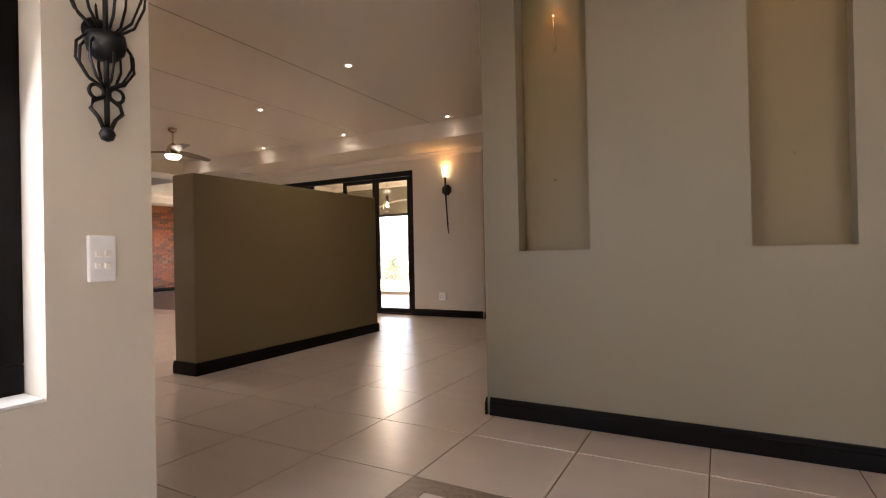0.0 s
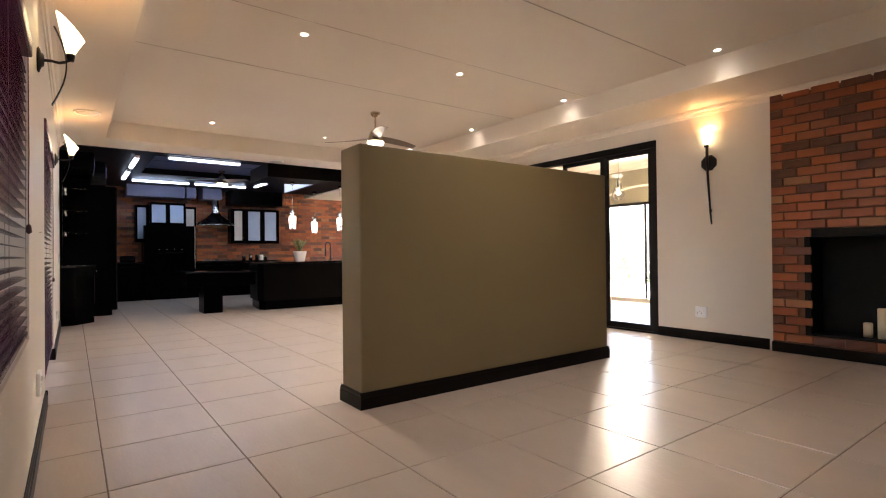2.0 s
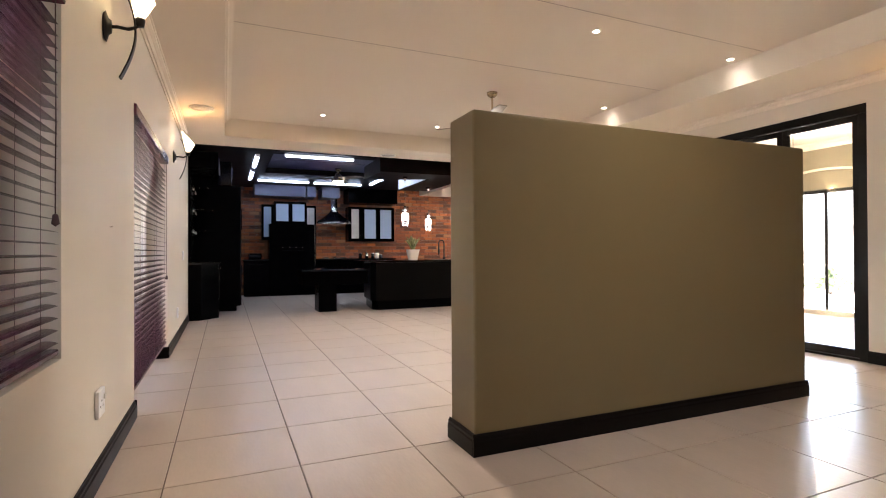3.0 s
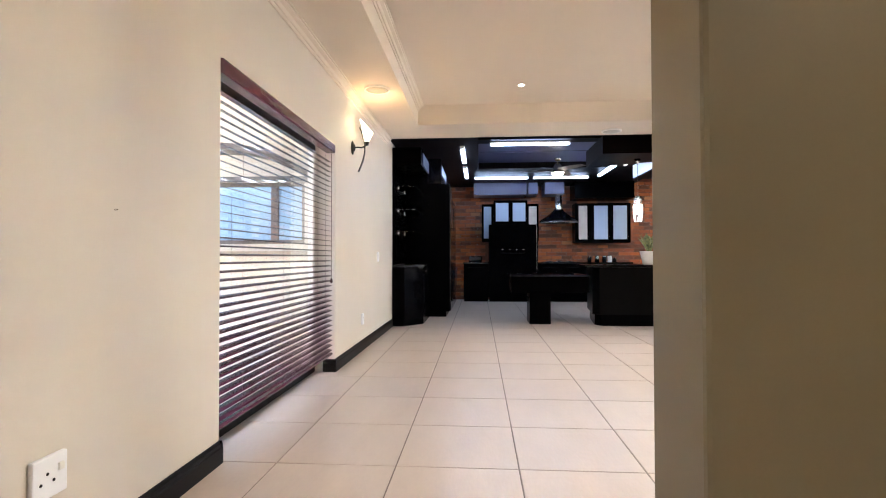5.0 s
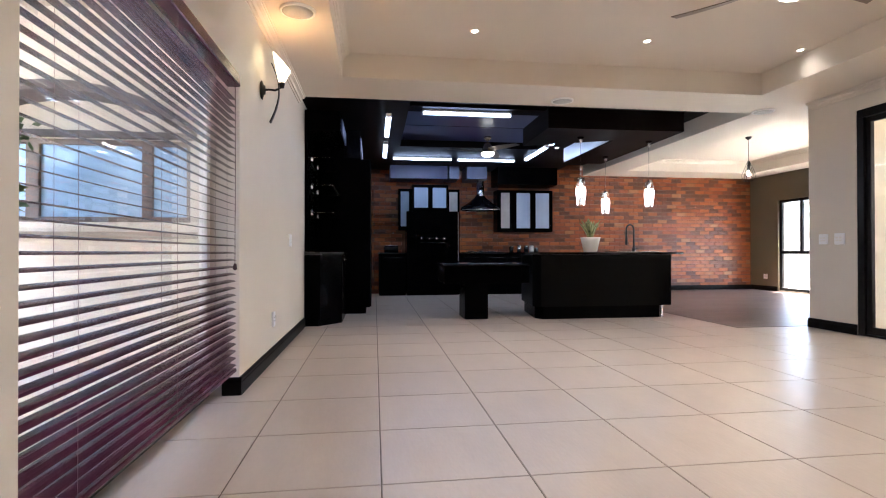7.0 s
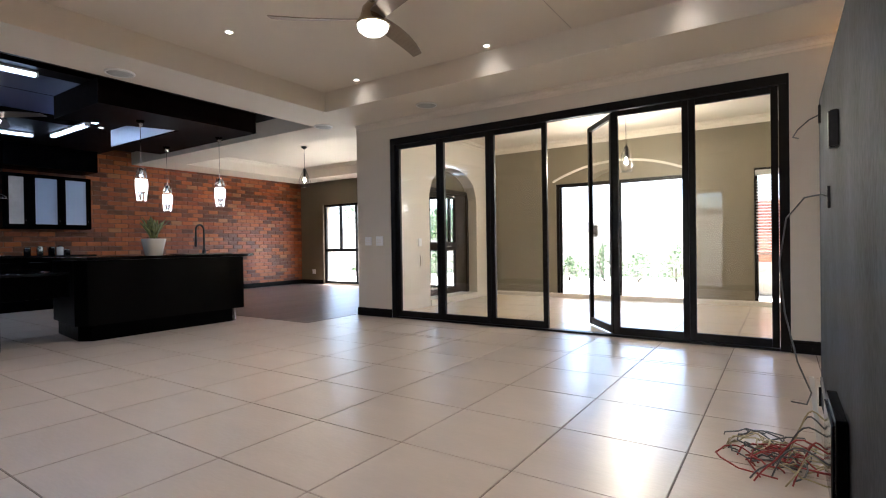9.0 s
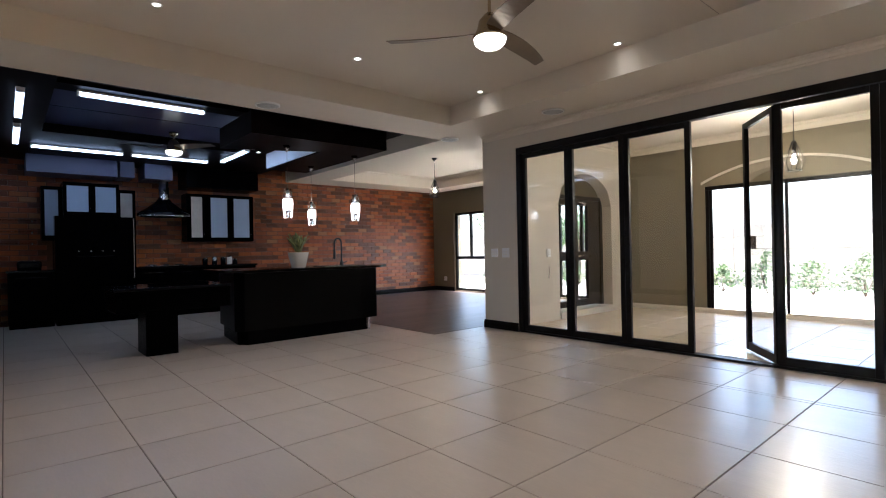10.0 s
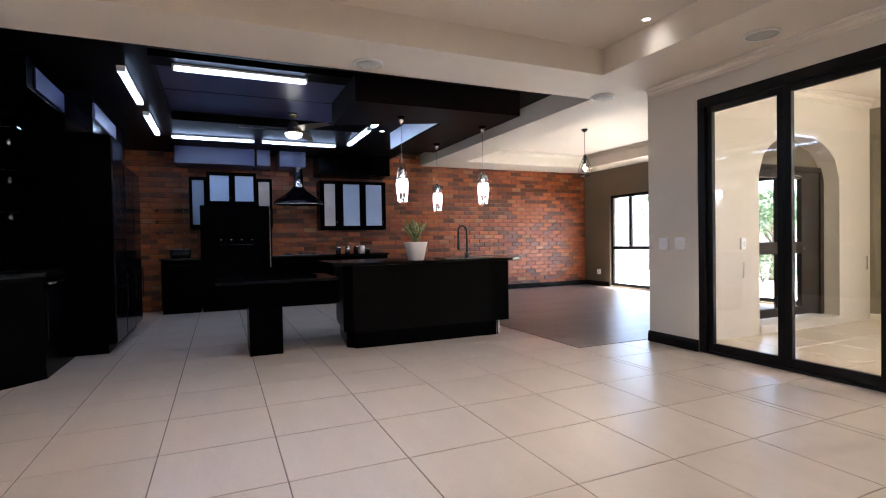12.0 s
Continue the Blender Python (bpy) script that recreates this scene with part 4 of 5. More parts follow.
def torch_sconce(x, z):
    s = thing("torch_sconce", (x, GLASS_Y, z), "black iron torch wall lamp with a lit glass cup", "wall lamp")
    part("back_plate", turned(lathe([(0, 0), (0.085, 0.0), (0.092, 0.01), (0.07, 0.03), (0, 0.034)], 8), Matrix.Rotation(math.pi / 2, 4, "X") @ Matrix.Rotation(math.pi / 8, 4, "Z")), IRON, s, "octagonal black plate")
    part("stem", tube([(0, -0.05, 0.20), (0, -0.05, 0.0), (0.005, -0.035, -0.28), (0.013, -0.02, -0.55), (0.022, -0.015, -0.68)], 0.016, 8, taper=0.5), IRON, s, "long tapered iron torch stem")
    part("spike_collar", lathe([(0, -0.55), (0.016, -0.54), (0.016, -0.52), (0, -0.51)], 10, at=(0.016, -0.02, 0)), IRON, s)
    part("cup_holder", lathe([(0, 0.17), (0.022, 0.17), (0.027, 0.20), (0, 0.20)], 16, at=(0, -0.06, 0)), IRON, s)
    part("shade", lathe([(0.028, 0.195), (0.038, 0.24), (0.054, 0.345), (0.050, 0.345), (0.034, 0.24), (0.025, 0.205)], 20, at=(0, -0.06, 0)), LAMPGLASS, s, "lit glass cup shade")
    lamp("POINT", "sconce_lamp", (x, GLASS_Y - 0.06, z + 0.34), SCONCE_W, WARM, 0.02)


torch_sconce(-3.74, 1.985)

# wire basket wall ornament in the hall
wi = thing("iron_wall_ornament", (-1.76, 1.31, 1.413), "black wrought-iron basket wall sconce with a ball drop", "wall sconce")
part("ball", lathe([(0.0, -0.024), (0.017, -0.017), (0.024, 0.0), (0.017, 0.017), (0.0, 0.024)], 16, at=(0.055, 0, 0)), IRON, wi)
part("stem", tube([(0.055, 0, 0.02), (0.055, 0, 0.75)], 0.008), IRON, wi)
part("boss", lathe([(0.0, 0.232), (0.03, 0.238), (0.052, 0.262), (0.058, 0.29), (0.054, 0.316), (0.012, 0.318), (0, 0.33)], 20, at=(0.055, 0, 0)), IRON, wi)
part("wall_plate", turned(lathe([(0, 0.0), (0.046, 0.0), (0.048, 0.008), (0.03, 0.016), (0, 0.018)], 20), Matrix.Translation((0.0005, 0, 0.335)) @ Matrix.Rotation(math.pi / 2, 4, "Y")), IRON, wi, "round iron wall plate")
part("wall_arm", tube([(0.01, 0, 0.335), (0.055, 0, 0.325)], 0.010), IRON, wi)
for k in range(8):
    a = k * math.pi / 4
    c, s_ = math.cos(a), math.sin(a)
    low = [(0.055 + r * c * 0.5, r * s_, z) for r, z in ((0.012, 0.15), (0.055, 0.17), (0.088, 0.22), (0.085, 0.27), (0.05, 0.31))]
    high = [(0.055 + r * c * 0.5, r * s_, z) for r, z in ((0.04, 0.33), (0.09, 0.37), (0.125, 0.45), (0.135, 0.54), (0.11, 0.62), (0.05, 0.70))]
    part("basket_wire", tube(low, 0.0045, 6), IRON, wi)
    part("basket_wire", tube(high, 0.0045, 6), IRON, wi)
for sgn in (-1, 1):
    sp = [(0.055, sgn * (0.03 + 0.022 * math.cos(t)), 0.13 + 0.022 * math.sin(t)) for t in [q * 0.5 for q in range(-3, 9)]]
    part("scroll", tube(sp, 0.006, 6), IRON, wi)
    part("scroll", tube([(0.055, sgn * y, z) for y, z in ((0.005, 0.12), (0.04, 0.10), (0.048, 0.075), (0.025, 0.05), (0.012, 0.02))], 0.007, 6), IRON, wi)


def ceiling_fan(x, y, top, drop, turn, length, blade_mat, label, glow):
    f = thing("ceiling_fan", (x, y, top), label, "ceiling fan", "ceiling fans", turn=turn)
    part("canopy", lathe([(0, 0), (0.062, -0.001), (0.058, -0.03), (0.03, -0.055), (0, -0.055)], 20), BRASS, f)
    part("rod", lathe([(0.011, -0.05), (0.011, -drop + 0.16)], 12), BRASS, f)
    part("motor", lathe([(0.0, -drop + 0.17), (0.03, -drop + 0.165), (0.07, -drop + 0.12), (0.085, -drop + 0.06), (0.10, -drop + 0.03), (0.115, -drop + 0.012), (0.115, -drop), (0.0, -drop)], 24), BRASS, f, "satin nickel motor housing")
    part("light_bowl", lathe([(0.108, -drop - 0.001), (0.10, -drop - 0.03), (0.07, -drop - 0.055), (0.0, -drop - 0.066)], 24), OPAL, f, "lit white glass bowl")
    for k in range(3):
        bl = bmesh.new()
        rows = []
        for q in range(13):
            t = q / 12
            r = 0.07 + (length - 0.07) * t
            half_w = 0.025 + 0.035 * math.sin(math.pi * min(1, 0.25 + 0.6 * t))
            sweep = 0.10 * t * t
            twist = radians(14 * t - 24)
            zc = -drop + 0.045 - 0.015 * t
            row = []
            for v, dz in ((-half_w, 0), (half_w, 0), (half_w, 0.006), (-half_w, 0.006)):
                row.append(bl.verts.new((r, sweep + v * math.cos(twist), zc + v * math.sin(twist) + dz)))
            rows.append(row)
        for a, b in zip(rows, rows[1:]):
            for j in range(4):
                bl.faces.new((a[j], a[(j + 1) % 4], b[(j + 1) % 4], b[j])).smooth = False
        bl.faces.new(rows[0])
        bl.faces.new(rows[-1][::-1])
        bmesh.ops.recalc_face_normals(bl, faces=bl.faces)
        part("blade", turned(bl, Matrix.Rotation(k * 2 * math.pi / 3, 4, "Z")), blade_mat, f, "swept fan blade")
    if glow:
        lamp("SPOT", "fan_lamp", (x, y, top - drop - 0.10), glow, NEUTRAL, 0.05, 165)


ceiling_fan(-6.74, 4.83, CEILING, 0.378, 212, 0.68, BLADE, "three-bladed nickel ceiling fan with a lit bowl", 0.9)
ceiling_fan(-12.1, 4.17, RECESS, 0.26, 263, 0.65, BLADE, "three-bladed steel ceiling fan in the kitchen recess", 0)


def tube_light(x0, y0, x1, y1, z):
    dx, dy = x1 - x0, y1 - y0
    ln, ang = math.hypot(dx, dy), math.degrees(math.atan2(dy, dx))
    t = thing("tube_light", (x0, y0, z), "lit white fluorescent tube fitting on the dark ceiling", "tube light", "kitchen tube lights", turn=ang)
    part("housing", box(0, ln, -0.035, 0.035, -0.022, 0, 0.004), WHITE, t)
    part("diffuser", box(0.015, ln - 0.015, -0.03, 0.03, -0.05, -0.023, 0.010), TUBE, t, "glowing diffuser")
    part("end_cap", box(-0.004, 0.014, -0.032, 0.032, -0.052, -0.001, 0.003), WHITE, t)
    part("end_cap", box(ln - 0.014, ln + 0.004, -0.032, 0.032, -0.052, -0.001, 0.003), WHITE, t)


KZ = KITCHEN - 0.001
tube_light(-10.28, 2.93, -10.28, 4.06, KZ)
tube_light(-10.47, 2.52, -11.62, 2.52, KZ)
tube_light(-12.12, 2.52, -13.28, 2.52, KZ)
tube_light(-13.40, 2.68, -13.40, 3.77, KZ)
tube_light(-13.40, 3.88, -13.40, 4.98, KZ)
tube_light(-13.22, 5.16, -12.06, 5.16, KZ)
tube_light(-11.87, 5.16, -11.3, 5.16, KZ)


def pendant(x, y, top, z0, z1):
    p = thing("pendant_light", (x, y, top), "clear glass pendant lamp with a glowing inner shade", "pendant light", "island pendants")
    part("canopy", lathe([(0, 0), (0.045, 0), (0.012, -0.075), (0, -0.08)], 18), CHROME, p, "chrome cone canopy")
    part("wire", tube([(0, 0, -0.07), (0, 0, z1 - top)], 0.0025, 6), CHROME, p)
    h = z1 - z0
    b = z0 - top
    part("cap", lathe([(0, h + b), (0.012, h + b), (0.018, h + b - 0.03), (0.018, h + b - 0.09), (0.0, h + b - 0.095)], 16), CHROME, p)
    part("inner_shade", lathe([(0.0, b + h * 0.66), (0.056, b + h * 0.655), (0.063, b + h * 0.5), (0.058, b + h * 0.30), (0.0, b + h * 0.29)], 20), PENDGLOW, p, "glowing white inner glass")
    for k in range(8):
        a = (k + 0.5) * math.pi / 4
        # every fourth rod emits, painting the white streaks of light in clear glass
        part("prism", tube([(0.050 * math.cos(a), 0.050 * math.sin(a), b + h * 0.285), (0.040 * math.cos(a), 0.040 * math.sin(a), b + 0.004)], 0.007, 4), PENDGLOW if k % 4 == 1 else GLASS, p, "faceted glass rod, every fourth made to glow as caught light")
    for k in range(8):
        a = k * math.pi / 4
        part("facet_edge", tube([(0.036 * math.cos(a), 0.036 * math.sin(a), b + h), (0.060 * math.cos(a), 0.060 * math.sin(a), b + h * 0.72)], 0.0035, 4), CHROME if k % 2 else GLASS, p)
    g = part("outer_glass", lathe([(0.036, b + h), (0.062, b + h * 0.72), (0.069, b + h * 0.5), (0.047, b), (0.0455, b), (0.0675, b + h * 0.5), (0.0605, b + h * 0.72), (0.0345, b + h)], 8), GLASS, p, "clear faceted outer glass")
    for poly in g.data.polygons:
        poly.use_smooth = False
    g.visible_shadow = False


pendant(-10.40, 5.04, 2.399, 1.50, 1.865)
pendant(-11.65, 5.98, 2.399, 1.49, 1.85)
pendant(-10.52, 6.07, 2.399, 1.50, 1.865)


def cage_pendant(x, y, top, bulb_z, lit):
    p = thing("cage_pendant", (x, y, top), "dark wire cage pendant lamp with a round bulb", "pendant light", "cage pendants")
    part("canopy", lathe([(0, 0), (0.05, 0), (0.05, -0.02), (0.015, -0.05), (0, -0.05)], 16), IRON, p)
    part("cord", tube([(0, 0, -0.05), (0, 0, bulb_z - top + 0.20)], 0.004, 6), IRON, p)
    part("socket", lathe([(0, bulb_z - top + 0.22), (0.02, bulb_z - top + 0.21), (0.022, bulb_z - top + 0.06), (0, bulb_z - top + 0.05)], 12), IRON, p)
    part("bulb", lathe([(0.0, 0.062), (0.018, 0.055), (0.03, 0.03), (0.045, -0.01), (0.04, -0.045), (0.02, -0.062), (0, -0.066)], 18, at=(0, 0, bulb_z - top)), GLASS, p, "clear round bulb").visible_shadow = False
    for k in range(6):
        a = k * math.pi / 3
        part("cage_wire", tube([(r * math.cos(a), r * math.sin(a), bulb_z - top + z) for r, z in ((0.018, 0.20), (0.11, -0.04), (0.07, -0.13))], 0.004, 6), IRON, p)
    part("cage_ring", tube([(0.07 * math.cos(q * math.pi / 8), 0.07 * math.sin(q * math.pi / 8), bulb_z - top - 0.13) for q in range(17)], 0.004, 6), IRON, p)
    if lit:
        lamp("POINT", "pendant_lamp", (x, y, bulb_z - 0.01), lit, (1.0, 0.83, 0.60), 0.018)


cage_pendant(-11.95, 8.73, 2.859, 2.23, 0.6)
cage_pendant(-6.15, 9.2, 2.739, 2.03, 8.5)


def speaker(x, y, z):
    s = thing("ceiling_speaker", (x, y, z), "round grey ceiling speaker with a white rim", "speaker", "ceiling speakers")
    part("rim", lathe([(0.125, -0.001), (0.125, -0.012), (0.112, -0.018), (0.108, -0.001)], 28), WHITE, s)
    part("grille", lathe([(0.0, -0.024), (0.06, -0.022), (0.1085, -0.012), (0.1085, -0.001)], 28), GRILLE, s, "grey speaker mesh")


for x, y in ((-7.72, 1.80), (-9.52, 4.45), (-7.87, 7.03), (-9.62, 7.05)):
    speaker(x, y, SOFFIT)


def plate(x, y, z, facing, w, h, kind, label):
    """A wall plate; facing: the turn about z that brings its front from -y to where it looks."""
    names = {"switch": ("light_switch", "switch"), "socket": ("wall_socket", "socket")}[kind]
    p = thing(names[0], (x, y, z), label, names[1], "wall " + kind + " plates", turn=facing)
    part("plate", box(-w / 2, w / 2, -0.018, -0.0005, -h / 2, h / 2, 0.005), PLATE, p)
    if kind == "switch":
        for i in range(2):
            for j in range(2):
                part("rocker", box(-w * 0.30 + i * w * 0.34, -w * 0.30 + i * w * 0.34 + w * 0.22, -0.026, -0.0182, -h * 0.22 + j * h * 0.26, -h * 0.22 + j * h * 0.26 + h * 0.13, 0.003), WHITE, p)
    else:
        for q, r in ((0, 0.012), (-0.022, -0.012), (0.022, -0.012)):
            part("pin_hole", turned(lathe([(0, 0), (0.005, 0), (0.005, 0.001), (0, 0.001)], 8), Matrix.Translation((q - w * 0.1, -0.0185, r)) @ Matrix.Rotation(math.pi / 2, 4, "X")), SOOT, p)
        part("rocker", box(w * 0.2, w * 0.34, -0.026, -0.0182, h * 0.08, h * 0.26, 0.002), WHITE, p)


plate(-1.76, 1.31, 1.02, 90, 0.082, 0.148, "switch", "white four-lever light switch on the hall wall")
plate(-9.15, BLIND_Y, 1.0, 180, 0.075, 0.12, "switch", "white light switch on the cream wall")
plate(-8.33, BLIND_Y, 0.335, 180, 0.075, 0.12, "socket", "white wall socket low on the cream wall")
plate(-4.37, BLIND_Y, 0.36, 180, 0.12, 0.12, "socket", "white double wall socket low on the cream wall")
plate(-9.12, GLASS_Y, 1.02, 0, 0.11, 0.115, "switch", "white light switch beside the folding doors")
plate(-8.92, GLASS_Y, 1.02, 0, 0.12, 0.125, "switch", "white switch plate beside the folding doors")
plate(-3.85, GLASS_Y, 0.32, 0, 0.125, 0.125, "socket", "white double wall socket below the torch lamp")
plate(-14.43, 11.15, 0.32, 0, 0.11, 0.11, "socket", "white wall socket in the far room")
plate(-9.0, 8.38, 1.0, 90, 0.08, 0.12, "switch", "white light switch in the sunroom")
for y in (8.37, 10.35 + 0.3):
    hk = thing("wall_hook_bar", (-9.0, y, 0.72), "thin steel bar handle fixed to the sunroom wall", "hook", "sunroom wall bars")
    part("bar", tube([(0.0, 0, 0.08), (0.02, 0, 0.08), (0.02, 0, -0.08), (0.0, 0, -0.08)], 0.006), CHROME, hk)
for x, z in ((-0.875, 1.44), (0.324, 1.469)):
    nl = thing("wall_hook", (x, 3.44, z), "small brass picture hook in the niche", "hook", "niche hooks")
    part("hook", tube([(0, 0.0, 0), (0, -0.025, 0.0), (0.004, -0.03, 0.008)], 0.004, 6), BRASS, nl)
for x in (-0.86, 0.33):
    nb = thing("niche_bracket", (x, 3.44, 2.36), "thin dark bracket at the top of the niche", "bracket", "niche brackets")
    part("strip", tube([(0, -0.004, 0.08), (0, -0.03, 0.07), (0.002, -0.03, -0.10), (0.003, -0.01, -0.14)], 0.005, 6), BRASS, nb)
for x in (-0.86, 0.335):
    ns = thing("niche_spotlight", (x, 3.375, 2.62), "small recessed warm spotlight in the top of the niche", "ceiling light", "niche spotlights")
    part("ring", lathe([(0.03, -0.001), (0.03, -0.006), (0.02, -0.007), (0.018, -0.001)], 18), WHITE, ns)
    part("lens", lathe([(0.0, -0.004), (0.018, -0.003)], 18), DISC, ns, "glowing lens")
    lamp("SPOT", "niche_lamp", (x, 3.375, 2.60), 0.4, WARM, 0.015, 75)
nail = thing("wall_nail", (-4.64, BLIND_Y, 1.158), "small steel nail in the cream wall", "nail")
part("nail", tube([(0, 0, 0), (0, 0.012, 0.001)], 0.003, 6), CHROME, nail)

# ---- things on the island and table ----
pot = thing("potted_plant", (-10.56, 5.24, 0.879), "variegated snake plant in a square white ceramic pot", "plant")
pb = bmesh.new()
rows = []
for w, z in ((0.062, 0), (0.068, 0.004), (0.100, 0.165), (0.104, 0.172), (0.094, 0.172), (0.088, 0.15)):
    n = 24
    rows.append([pb.verts.new((w * math.copysign(abs(math.cos(q * 2 * math.pi / n)) ** 0.55, math.cos(q * 2 * math.pi / n)), w * math.copysign(abs(math.sin(q * 2 * math.pi / n)) ** 0.55, math.sin(q * 2 * math.pi / n)), z)) for q in range(n)])
for a, b in zip(rows, rows[1:]):
    for q in range(24):
        pb.faces.new((a[q], a[(q + 1) % 24], b[(q + 1) % 24], b[q])).smooth = True
pb.faces.new(rows[0][::-1])
part("pot", pb, CERAMIC, pot, "white ceramic pot with a flared rim")
part("soil", lathe([(0.0, 0.152), (0.085, 0.150)], 18), SOIL, pot)
pr = random.Random(11)
for k in range(26):
    a, lean = k * 2.4 + pr.uniform(-0.3, 0.3), 0.04 + 0.52 * (k / 25)
    ln, w = pr.uniform(0.17, 0.26), pr.uniform(0.024, 0.034)
    lb = bmesh.new()
    rows = []
    for q in range(8):
        t = q / 7
        out = 0.02 + lean * ln * t ** 1.6
        hw_ = w * (0.6 + 0.9 * t) * max(0.02, (1 - t ** 3))
        z = 0.15 + ln * t * (1 - 0.25 * lean * t)
        ctr = Vector((out * math.cos(a), out * math.sin(a), z))
        side = Vector((-math.sin(a + t * 0.5), math.cos(a + t * 0.5), 0))
        inw = Vector((math.cos(a), math.sin(a), 0)) * 0.005
        rows.append([lb.verts.new(ctr - side * hw_), lb.verts.new(ctr + inw), lb.verts.new(ctr + side * hw_), lb.verts.new(ctr - inw * 0.4)])
    for p_, q_ in zip(rows, rows[1:]):
        for j in range(4):
            lb.faces.new((p_[j], p_[(j + 1) % 4], q_[(j + 1) % 4], q_[j])).smooth = True
    part("leaf", lb, LEAF, pot)
pot.scale = (1.15, 1.15, 1.15)
mt = thing("serving_board", (-10.62, 5.10, 0.878), "flat black slate board under the plant pot", "board")
part("board", box(-0.13, 0.13, -0.32, 0.30, 0.0, 0.0014), BLACK, mt)
fc = thing("kitchen_faucet", (-10.62, 5.90, 0.878), "tall black spring-neck kitchen faucet", "faucet")
part("base", lathe([(0, 0), (0.026, 0), (0.024, 0.05), (0.018, 0.07), (0, 0.07)], 16), IRON, fc)
part("neck", tube([(0, 0, 0.06), (0, 0, 0.31)] + [(0.0, -0.055 + 0.055 * math.cos(t), 0.31 + 0.07 * math.sin(t)) for t in [q * math.pi / 8 for q in range(1, 9)]] + [(0, -0.11, 0.23)], 0.012), IRON, fc)
part("spray_head", lathe([(0.0, 0.10), (0.016, 0.10), (0.018, 0.13), (0.014, 0.24), (0, 0.24)], 14, at=(0, -0.11, 0)), IRON, fc)
part("lever", tube([(0.0, 0.02, 0.045), (0.02, 0.07, 0.06)], 0.006), IRON, fc)
sk = thing("kitchen_sink", (-10.72, 5.85, 0.878), "stainless steel double sink set in the island", "sink")
for a, b in ((-0.28, 0.02), (0.06, 0.34)):
    part("basin", merge(merge(box(-0.10, 0.26, a, a + 0.015, 0, 0.012), box(-0.10, 0.26, b - 0.015, b, 0, 0.006)), merge(merge(box(-0.10, -0.085, a + 0.015, b - 0.015, 0, 0.006), box(0.245, 0.26, a + 0.015, b - 0.015, 0, 0.012)), box(-0.085, 0.245, a + 0.015, b - 0.015, 0, 0.002))), CHROME, sk)
tr = thing("black_tray", (-10.85, 3.90, 0.731), "low black lacquer tray on the table wing", "tray")
part("base", box(-0.18, 0.18, -0.28, 0.28, 0, 0.008, 0.002), BLACK, tr)
part("rim", merge(merge(box(-0.18, -0.17, -0.28, 0.28, 0.009, 0.03), box(0.17, 0.18, -0.28, 0.28, 0.009, 0.03)), merge(box(-0.17, 0.17, -0.28, -0.27, 0.009, 0.03), box(-0.17, 0.17, 0.27, 0.28, 0.009, 0.03))), BLACK, tr)

# ---- loose wiring at the back of the half wall ----
WX = HW[0] - 0.004
for y, z, pts in ((5.61, 1.63, ((0, 0, 0), (-0.05, 0.02, -0.02), (-0.10, 0.12, -0.05), (-0.12, 0.30, -0.06), (-0.09, 0.42, -0.05))),
                  (5.0, 1.14, ((0, 0, 0), (-0.03, 0.02, 0.015), (-0.09, 0.10, 0.01), (-0.16, 0.22, -0.08), (-0.19, 0.28, -0.30), (-0.17, 0.26, -0.55), (-0.12, 0.18, -0.78), (-0.07, 0.10, -0.90), (-0.09, 0.04, -0.94), (-0.15, 0.02, -0.93)))):
    cb = thing("loose_cable", (WX, y, z), "loose grey cable hanging from the raw plaster wall", "cable", "wall cables")
    part("cable", tube(pts, 0.004, 7), WIREGREY, cb)
    part("clip", box(-0.012, 0.0, -0.008, 0.008, -0.05, 0.05, 0.003), IRON, cb)
tk = thing("cable_trunking", (WX - 0.03, 5.17, 0.0), "white open cable trunking leaning on the half wall", "trunking")
part("channel", turned(merge(box(-0.006, 0.0, -0.02, 0.02, 0, 0.30), merge(box(-0.02, -0.006, -0.02, -0.016, 0, 0.30), box(-0.02, -0.006, 0.016, 0.02, 0, 0.30))), Matrix.Rotation(radians(-5), 4, "Y")), WHITE, tk)
sr = thing("perforated_rail", (WX, 5.62, 0.19), "grey perforated metal rail hanging askew on the wall", "rail")
part("rail", turned(box(-0.012, -0.001, -0.70, 0.0, -0.018, 0.018, 0.003), Matrix.Rotation(radians(9), 4, "X")), WIREGREY, sr)
for k in range(8):
    part("slot", turned(box(-0.0135, -0.0121, -0.66 + k * 0.085, -0.62 + k * 0.085, -0.006, 0.006), Matrix.Rotation(radians(9), 4, "X")), SOOT, sr)
rb = thing("adaptor_panel", (WX - 0.001, 4.74, 0.01), "black connector panel leaning at the foot of the half wall", "panel", "wall boxes")
part("panel", box(-0.035, 0, -0.42, 0.0, 0, 0.34, 0.006), BLACK, rb)
part("panel_lid", box(-0.045, -0.036, -0.38, -0.03, 0.03, 0.31, 0.004), BLACKGLOSS, rb)
r2 = thing("wall_bracket", (WX, 4.62, 1.38), "small dark triangular bracket fixed to raw plaster", "bracket", "wall boxes")
part("bracket", prism([(0, -0.04), (-0.03, -0.02), (-0.03, 0.02), (0, 0.04)], -0.08, 0.06, 0.004), IRON, r2)
wrng = random.Random(4)
